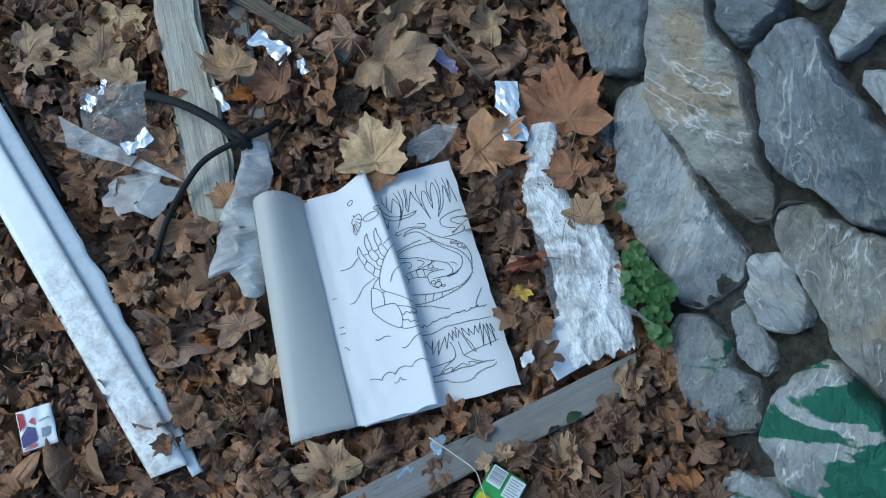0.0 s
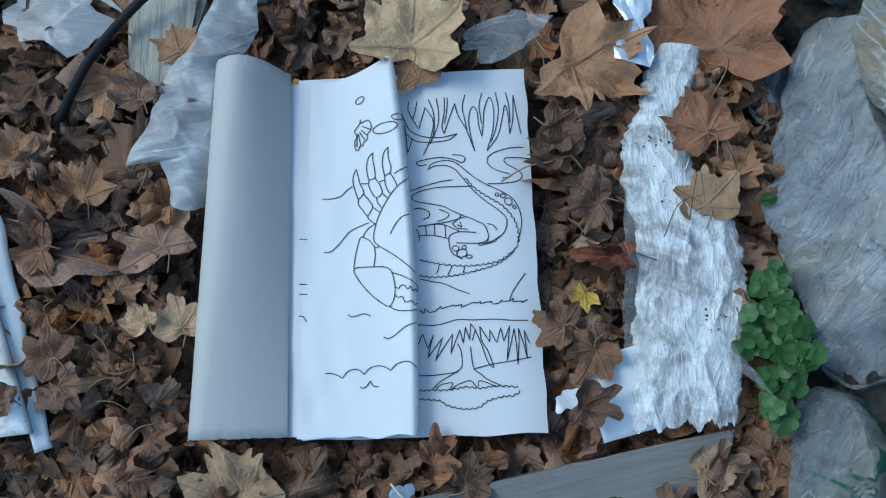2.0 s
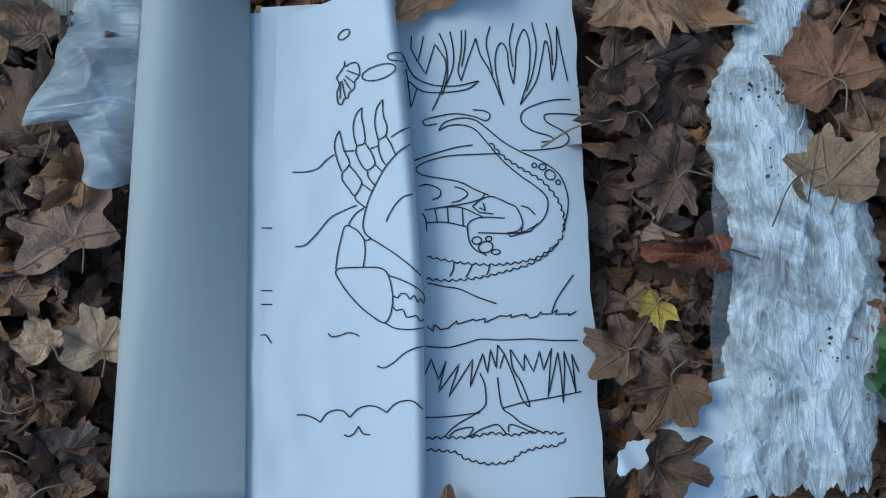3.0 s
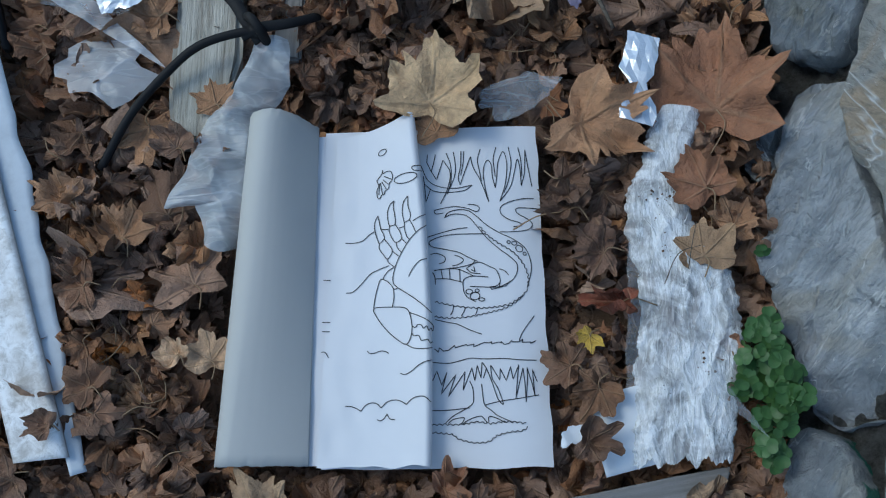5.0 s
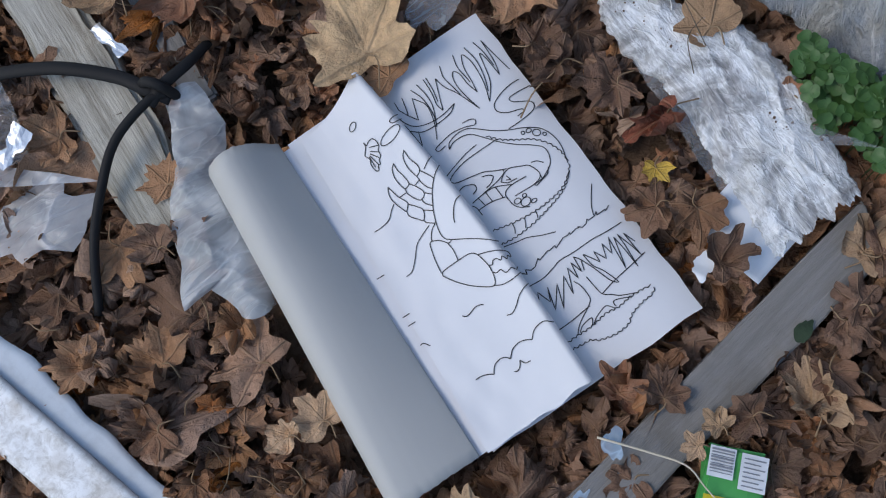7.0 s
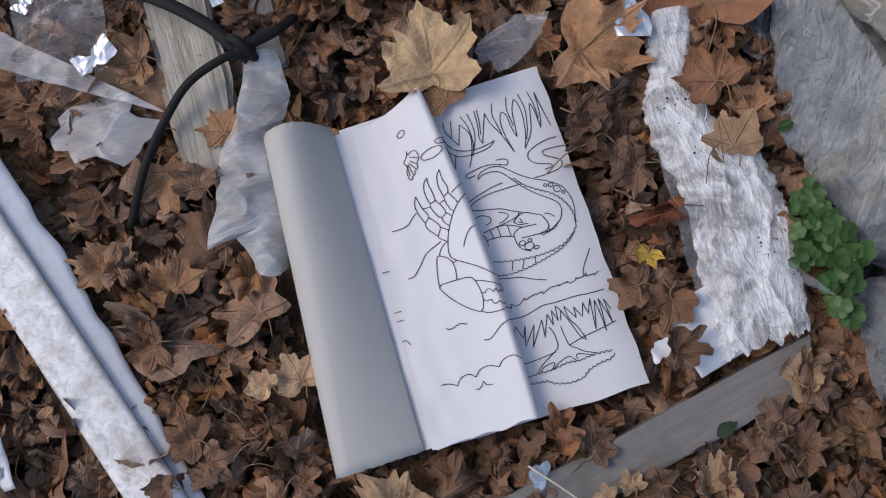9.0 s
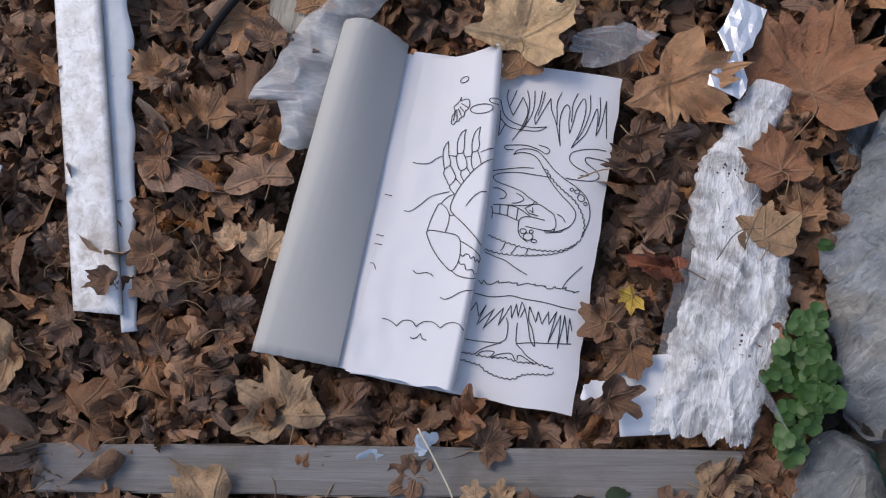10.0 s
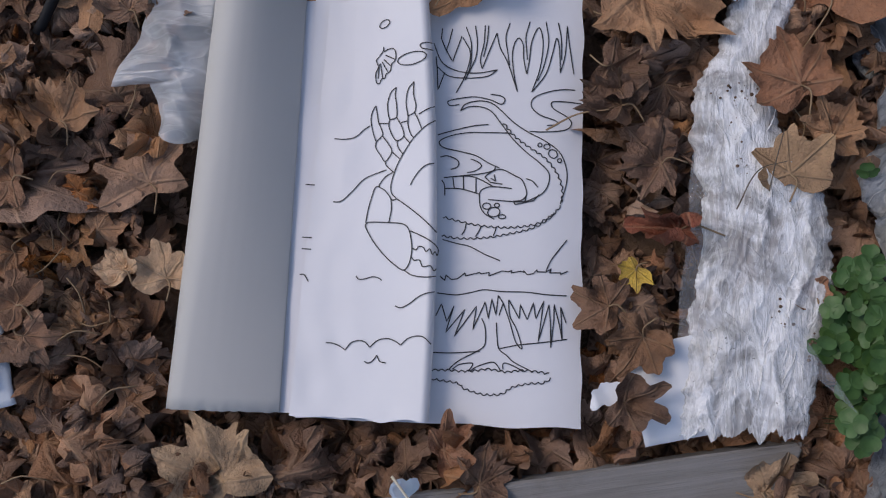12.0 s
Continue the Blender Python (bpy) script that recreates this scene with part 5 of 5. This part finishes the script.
def film_piece(name, place, nx, ny, crumple, seed, mat, label, category, thick=0.0):
    """A crumpled piece of film: place(s, t) gives its flat form."""
    def bent(s, t):
        p = Vector(place(s, t))
        q = (14 * p.x + seed, 14 * p.y, 0.1 * seed)
        p.z += crumple * (0.35 - 1.1 * abs(noise.noise(q)) + 0.6 * (0.3 - abs(noise.noise((20 * p.x + 24 * p.y, 30 * p.y - 14 * p.x + seed, 0.7)))) + 0.25 * (0.3 - abs(noise.noise((48 * p.x + 30 * p.y + seed, 20 * p.y, 1.7)))))
        p.x += 0.3 * crumple * noise.noise((30 * p.x, 30 * p.y, seed))
        return p
    return tagged(part(name, sheet(nx, ny, bent, thick), mat), label, category)


def scrap(x, y, z, long, wide, turn, seed, mat, label):
    """A small torn piece of film with an uneven outline."""
    def torn(s, t):
        a = 2 * math.pi * s
        r = t * (1 + 0.55 * noise.noise((1.6 * math.cos(a) + seed, 1.6 * math.sin(a), 0.5)) + 0.2 * noise.noise((5 * math.cos(a), 5 * math.sin(a), seed)))
        p = Vector((long * r * math.cos(a), wide * r * math.sin(a), 0))
        p.rotate(Euler((0, 0, radians(turn))))
        return (x + p.x, y + p.y, z)
    return film_piece("plastic_scrap", torn, 28, 8, 0.012, seed, mat, label, "plastic scrap")


def along_edge(edge, t):
    """The place at t on an edge given by a few (t, x, y)."""
    for (t0, x0, y0), (t1, x1, y1) in zip(edge, edge[1:]):
        if t <= t1:
            f = (t - t0) / (t1 - t0)
            return x0 + f * (x1 - x0), y0 + f * (y1 - y0)
    return edge[-1][1:]


BAG_LEFT = ((0, -0.164, 0.305), (0.2, -0.182, 0.257), (0.45, -0.222, 0.195), (0.72, -0.259, 0.113), (0.8, -0.226, 0.118), (1, -0.22, 0.08))
BAG_RIGHT = ((0, -0.13, 0.3), (0.2, -0.127, 0.25), (0.34, -0.15, 0.222), (0.5, -0.16, 0.185), (0.85, -0.172, 0.11), (1, -0.182, 0.072))


def bag_form(s, t):
    (x0, y0), (x1, y1) = along_edge(BAG_LEFT, t), along_edge(BAG_RIGHT, t)
    puff = 0.016 * math.sin(math.pi * s) * (0.4 + 0.6 * t)
    return (x0 + (x1 - x0) * s, y0 + (y1 - y0) * s - 0.012 * max(0.0, t - 0.8) * 5 * math.sin(math.pi * s), 0.04 - 0.012 * t + puff)


film_piece("plastic_bag", bag_form, 70, 110, 0.02, 3, M_BAG, "crumpled milky plastic bag between timber and roll", "plastic bag")
film_piece("plastic_film", lambda s, t: (-0.425 + 0.161 * s + 0.004 * t, 0.425 - 0.153 * s - (0.05 * (1 - s) + 0.006) * t, 0.05), 50, 24, 0.01, 7, M_FILM, "torn milky plastic sheet lying on leaves", "plastic film")
scrap(-0.34, 0.272, 0.036, 0.055, 0.036, -12, 23, M_FILM, "thin torn plastic sheet under cable")
film_piece("cellophane", lambda s, t: (-0.385 + 0.1 * s - 0.02 * t, 0.465 - 0.118 * t - 0.014 * s, 0.045), 24, 24, 0.014, 9, M_CLEAR, "clear crumpled cellophane wrapper", "wrapper")
scrap(0.125, 0.24, 0.03, 0.05, 0.025, 15, 12, M_THIN, "milky plastic scrap behind paper")


def foil(x, y, z, length, width, turn, seed, label="crumpled silver foil scrap on leaves"):
    """A creased foil scrap."""
    rng = random.Random(seed)

    def creased(s, t):
        kink = 0.1 * width * math.sin(5 * s + seed) + (0.28 * width * math.tanh(9 * (s - 0.4)) if seed == 1 else 0)
        if abs(s - 0.4) < 0.08:
            t = 0.5 + 0.55 * (t - 0.5)
        return Vector((length * (s - 0.5), width * (t - 0.5) * (1 + 0.25 * noise.noise((5 * s, seed, 0))) + kink, rng.uniform(-0.035, 0.035) * width + 0.1 * width * noise.noise((2.0 * s + seed, 2.0 * t, 0.3))))
    ob = part("foil_scrap", sheet(9, 5, creased, 0.0004), M_FOIL, None, "", False)
    ob.matrix_world = pose(x, y, z, 0, 0, turn)
    return tagged(ob, label, "foil", "foil scraps")


foil(0.25, 0.246, 0.055, 0.1, 0.036, 73, 1, "torn crumpled silver foil strip beside stone wall")
foil(-0.316, 0.348, 0.055, 0.046, 0.024, 22, 2)
foil(-0.376, 0.434, 0.05, 0.026, 0.018, 50, 3)
foil(-0.352, 0.456, 0.05, 0.026, 0.009, 70, 8)
foil(-0.179, 0.388, 0.05, 0.045, 0.013, 100, 4)
foil(-0.085, 0.458, 0.045, 0.066, 0.03, -52, 5, "pale bluish crumpled wrapper scrap")
foil(-0.044, 0.407, 0.05, 0.026, 0.013, 100, 6)


WRAP_LEFT = ((0, 0.279, 0.222), (0.07, 0.262, 0.195), (0.17, 0.253, 0.156), (0.24, 0.238, 0.13), (0.3, 0.233, 0.109), (0.41, 0.234, 0.066), (0.49, 0.242, 0.036), (0.6, 0.243, -0.006), (0.7, 0.237, -0.042), (0.79, 0.231, -0.079), (0.9, 0.231, -0.122), (1, 0.226, -0.16))
WRAP_RIGHT = ((0, 0.312, 0.215), (0.07, 0.306, 0.195), (0.15, 0.297, 0.165), (0.2, 0.284, 0.146), (0.3, 0.293, 0.11), (0.42, 0.305, 0.06), (0.49, 0.331, 0.038), (0.58, 0.338, 0.003), (0.68, 0.338, -0.035), (0.79, 0.329, -0.078), (0.9, 0.325, -0.118), (1, 0.318, -0.155))


def build_wrap():
    """The long bunched strip of wrapping film."""
    def bent(s, t):
        (x0, y0), (x1, y1) = along_edge(WRAP_LEFT, t), along_edge(WRAP_RIGHT, t)
        x0 += -0.004 + 0.004 * noise.noise((26 * t, 5.0, 2)) + 0.0022 * noise.noise((90 * t, 5.0, 2))
        x1 += 0.004 + 0.005 * noise.noise((26 * t, 2.0, 2)) + 0.0028 * noise.noise((90 * t, 2.0, 2))
        half = (x1 - x0) / 2
        x, y = x0 + (x1 - x0) * s, y0 + (y1 - y0) * s
        across = x - (x0 + x1) / 2
        z = 0.03 + 0.012 * math.sqrt(max(0, 1 - (2 * s - 1) ** 2))
        for turn, fine, long, deep in ((0.1, 24, 0.16, 0.009), (-0.2, 50, 0.15, 0.0042), (0.28, 95, 0.18, 0.0018)):
            along = y * math.cos(turn) + across * math.sin(turn)
            side = across * math.cos(turn) - y * math.sin(turn)
            warp = 0.6 * noise.noise((22 * x, 22 * y, fine * 0.2))
            z += deep * min(1, half / 0.045) * (0.35 - 1.1 * abs(noise.noise((fine * side + warp, long * fine * along, fine * 0.3))))
        ragged = 0.009 * noise.noise((9 * s, 0.0, 4.2)) + 0.004 * noise.noise((40 * s, 0.0, 1.2))
        y += ragged * max(0, t - 0.88) / 0.12
        return Vector((x, y, max(0.012, z)))

    ob = tagged(part("plastic_wrap", sheet(110, 300, bent), M_WRAP), "bunched dirty white stretch wrapping film", "wrapping film")
    rng = random.Random(4)
    bm = bmesh.new()
    for _ in range(26):
        t, s = rng.uniform(0.3, 0.9), rng.uniform(0.1, 0.9)
        (x0, y0), (x1, y1) = along_edge(WRAP_LEFT, t), along_edge(WRAP_RIGHT, t)
        x, y = x0 + (x1 - x0) * s, y0 + (y1 - y0) * s
        z = 0.03 + 0.012 * math.sqrt(1 - (2 * s - 1) ** 2)
        length, lean = rng.uniform(0.015, 0.05), rng.gauss(0, 0.35)
        pts = [(x + lean * f * length + rng.uniform(-0.002, 0.002), y + f * length, z + rng.uniform(-0.002, 0.005)) for f in (-0.5, -0.25, 0, 0.25, 0.5)]
        tube(bm, spline(pts, 2), rng.uniform(0.0003, 0.0007), 4)
    part("strand", bm, M_WRAP, ob, "thin pulled strands of white film")["kind"] = "stuff"


build_wrap()


def flat_piece(name, w, h, m, mat, label, category, thick=0.0008, curl=0.004, seed=1):
    ob = thing(name, m, label, category)
    part("sheet", sheet(12, 12, lambda s, t: Vector((w * (s - 0.5), h * (t - 0.5), curl * noise.noise((3 * s + seed, 3 * t, 0.1)))), thick), mat, ob)
    return ob


def patch(parent, name, corners, z, mat, curl, seed, w, h):
    bm = bmesh.new()
    vs = [bm.verts.new((x, y, z + curl * noise.noise((3 * (x / w + 0.5) + seed, 3 * (y / h + 0.5), 0.1)))) for x, y in corners]
    bm.faces.new(vs)
    bmesh.ops.triangulate(bm, faces=bm.faces[:])
    return part(name, bm, mat, parent, "", False)


card = flat_piece("white_card", 0.06, 0.08, pose(0.216, -0.124, 0.032, 2, -3, 14), M_CARD, "torn white card under wrapping film", "card", 0.001, 0.002)
scrap(0.163, -0.128, 0.045, 0.013, 0.009, 40, 33, M_CARD, "small torn white paper scrap")
label_piece = flat_piece("printed_label", 0.05, 0.058, pose(-0.535, -0.038, 0.05, 0, 0, 2), M_CARD, "white label printed with red and blue shapes", "label", 0.0006, 0.004, 2)
for k, (mat, pts) in enumerate((
        (M_PRINT_BLUE, ((-0.028, -0.028), (-0.003, -0.02), (-0.003, 0.0), (-0.015, 0.006), (-0.028, -0.01))),
        (M_PRINT_RED, ((-0.028, 0.0), (-0.018, 0.01), (-0.018, 0.028), (-0.028, 0.03))),
        (M_PRINT_RED, ((-0.028, -0.031), (-0.004, -0.03), (-0.004, -0.024), (-0.022, -0.029))),
        (M_PRINT_RED, ((-0.012, 0.012), (-0.002, 0.004), (-0.002, 0.018))),
        (M_PRINT_GREY, ((0.006, -0.018), (0.02, -0.016), (0.022, -0.004), (0.008, -0.004))),
        (M_PRINT_GREY, ((0.004, 0.008), (0.024, 0.01), (0.024, 0.012), (0.004, 0.01))))):
    patch(label_piece, "print", [(0.83 * x, 0.87 * y) for x, y in pts], 0.0022, mat, 0.004, 2, 0.05, 0.058)

# ---------- drink pack ----------


def build_pack():
    ob = thing("drink_pack", pose(0.068, -0.301, 0.028, -6, 4, -47), "crushed green and yellow carton pack in leaves", "carton")
    bm = bmesh.new()
    box(bm, (0.055, 0.066, 0.022), (0, 0, 0), 0.004)
    bmesh.ops.subdivide_edges(bm, edges=bm.edges[:], cuts=3, use_grid_fill=True)
    for v in bm.verts:
        v.co += 0.003 * Vector(noise.noise_vector(v.co * 45))
    part("carton", bm, M_PRINT_GREEN, ob, "green carton", False)

    def panel(name, x0, x1, y0, y1, z, mat, label=""):
        part(name, sheet(8, 8, lambda s, t: Vector((x0 + (x1 - x0) * s, y0 + (y1 - y0) * t, z + 0.0006 * noise.noise((9 * s, 9 * t, z * 900))))), mat, ob, label)

    panel("barcode_panel", -0.026, -0.003, 0.004, 0.031, 0.0138, M_CARD)
    panel("text_panel", 0.002, 0.026, -0.002, 0.03, 0.0138, M_CARD)
    panel("yellow_panel", -0.026, 0.018, -0.031, -0.012, 0.0138, M_PRINT_YELLOW, "bright yellow panel")
    for k in range(9):
        y = 0.008 + k * 0.0024
        panel("bar_line", -0.0245, -0.0045, y, y + 0.0007 + 0.0005 * (k % 3), 0.0148, M_PRINT_GREY)
    for k in range(7):
        y = 0.001 + k * 0.004
        panel("text_line", 0.0045, 0.0235 - 0.004 * (k % 2), y, y + 0.0011, 0.0148, M_PRINT_GREY)
    for k in range(3):
        panel("text_line", -0.02 + 0.012 * k, -0.012 + 0.012 * k, -0.026, -0.02, 0.0148, M_INK)


build_pack()

# ---------- clover ----------


def build_clover():
    rng = random.Random(8)
    leaflet = []
    for k in range(3):
        def round_leaf(s, t, k=k):
            a, r = 2 * math.pi * s, t
            x, y = 0.62 * r * math.cos(a), 0.5 + 0.5 * r * math.sin(a)
            if math.sin(a) > 0.9:
                y -= 0.09 * r
            return Vector((x, y, 0.1 * r * r + 0.08 * abs(x) - 0.1 * y * y))
        leaflet.append(round_leaf)
    spots = [(0.37, 0.045, 0.012)] + [(0.352, -0.062, 0.032)] * 34 + [(0.358, -0.03, 0.016)] * 10 + [(0.368, -0.1, 0.03)] * 32 + [(0.36, -0.14, 0.018)] * 12
    for cx, cy, spread in spots:
        x, y = cx + rng.uniform(-1, 1) * spread * 0.7, cy + rng.uniform(-1, 1) * spread
        height = rng.uniform(0.035, 0.062) + 0.5 * max(0, x - 0.35)
        plant = thing("clover_plant", pose(x, y, 0.0, 0, 0, rng.uniform(0, 360)), "small green three-leaved clover at wall foot", "plant", "clover plants")
        bm = bmesh.new()
        tube(bm, [(0.004, 0.003, 0), (0.002, 0, height * 0.6), (0, 0, height)], 0.0006, 4)
        part("stem", bm, M_CLOVER, plant)
        size = rng.uniform(0.009, 0.014)
        tilt = Euler((rng.gauss(0, 0.25), rng.gauss(0, 0.25), 0)).to_matrix().to_4x4()
        for k in range(3):
            bm = sheet(12, 2, lambda s, t: leaflet[k](s, max(t, 0.001)))
            bmesh.ops.remove_doubles(bm, verts=bm.verts[:], dist=0.002)
            bmesh.ops.transform(bm, matrix=Matrix.Translation((0, 0, height)) @ tilt @ pose(0, 0, 0, rng.uniform(-15, 12), 0, 120 * k) @ Matrix.Diagonal((size, size, size, 1)), verts=bm.verts[:])
            part("leaflet", bm, M_CLOVER, plant)


build_clover()

# ---------- twigs, string and small scraps ----------


def twig(points, radius, mat, label, name="twig", category="twig"):
    bm = bmesh.new()
    tube(bm, spline(points, 6), radius, 6, 0.6)
    return tagged(part(name, bm, mat), label, category)


twig([(0.185, 0.4, 0.05), (0.2, 0.36, 0.055), (0.226, 0.31, 0.04)], 0.0035, M_WOOD_DARK, "short grey-brown twig on leaves")
twig([(-0.01, 0.4, 0.06), (0.03, 0.43, 0.062), (0.09, 0.46, 0.055)], 0.0012, M_STEM, "thin dry leaf stem on litter")
twig([(-0.005, -0.2, 0.045), (0.025, -0.236, 0.05), (0.044, -0.262, 0.056), (0.047, -0.285, 0.05), (0.05, -0.312, 0.045)], 0.0011, M_STRING, "thin pale string lying across timber", "string", "string")
twig([(0.26, 0.02, 0.06), (0.275, 0.05, 0.064), (0.3, 0.06, 0.058)], 0.0006, M_WOOD_DARK, "thin dark stem on wrapping film")
twig([(0.285, 0.035, 0.06), (0.29, 0.062, 0.064), (0.297, 0.085, 0.058)], 0.0006, M_WOOD_DARK, "thin dark stem on wrapping film")
twig([(0.11, 0.085, 0.036), (0.135, 0.098, 0.04), (0.16, 0.1, 0.05)], 0.0009, M_STEM, "dry leaf stalk lying on paper edge")
M_LILAC = film_material("lilac_film", 0.45, 0.3, (0.5, 0.45, 0.66))
M_BLUE_FILM = film_material("pale_blue_film", 0.6, 0.3, (0.45, 0.6, 0.75))
scrap(0.18, 0.36, 0.04, 0.03, 0.012, 115, 15, M_LILAC, "lilac plastic scrap among leaves")
scrap(0.004, -0.212, 0.036, 0.015, 0.008, 60, 16, M_BLUE_FILM, "pale blue plastic scrap against timber")
scrap(-0.05, -0.238, 0.03, 0.013, 0.007, 20, 27, M_BLUE_FILM, "pale blue plastic scrap against timber")
film_piece("plastic_film", lambda s, t: (0.22 + 0.03 * s + 0.01 * t, -0.09 + 0.16 * t, 0.03), 12, 40, 0.01, 19, M_CLEAR, "clear film edge beside bunched wrap", "plastic film")
film_piece("plastic_scrap", lambda s, t: (0.295 + 0.058 * s, -0.088 - 0.048 * s + 0.034 * (1 - s) * t, 0.066 - 0.006 * s), 24, 10, 0.008, 21, M_CLEAR, "pointed clear film scrap over clover", "plastic scrap")


scrap(0.203, -0.226, 0.031, 0.013, 0.007, 30, 41, M_MOSS, "dark green moss tuft on timber board")


def loose_stems():
    """Leaf stalks strewn through the litter."""
    rng = random.Random(3)
    bm = bmesh.new()
    for _ in range(260):
        x, y, a, n = rng.uniform(-0.6, 0.36), rng.uniform(-0.4, 0.65), rng.uniform(0, 6.28), rng.uniform(0.02, 0.05)
        if over_paper(x, y, 0.03) or keep_clear(x, y, 0):
            continue
        z = ground_z(x, y) + rng.uniform(0.02, 0.045)
        dx, dy = n * math.cos(a), n * math.sin(a)
        tube(bm, spline([(x, y, z), (x + 0.5 * dx - 0.15 * dy, y + 0.5 * dy + 0.15 * dx, z + 0.004), (x + dx, y + dy, z - 0.004)], 3), 0.0007, 4)
    tagged(part("leaf_stalks", bm, M_STEM), "thin dry leaf stalks strewn through litter", "leaf stalks", kind="stuff")


loose_stems()


def crumbs():
    """Dark crumbs of soil caught on the wrapping film."""
    rng = random.Random(12)
    bm = bmesh.new()
    for cx, cy, spread, many in ((0.262, 0.11, 0.014, 26), (0.268, 0.06, 0.007, 8), (0.3, -0.06, 0.008, 12), (0.322, -0.088, 0.006, 8)):
        for _ in range(many):
            x, y, r = rng.gauss(cx, spread * 0.6), rng.gauss(cy, spread), rng.uniform(0.018, 0.042) ** 2
            bmesh.ops.create_icosphere(bm, subdivisions=1, radius=r, matrix=Matrix.Translation((x, y, 0.046 + rng.uniform(-0.004, 0.004))))
    tagged(part("soil_crumbs", bm, M_SOIL), "dark soil crumbs caught on wrapping film", "soil crumbs", kind="stuff")


crumbs()
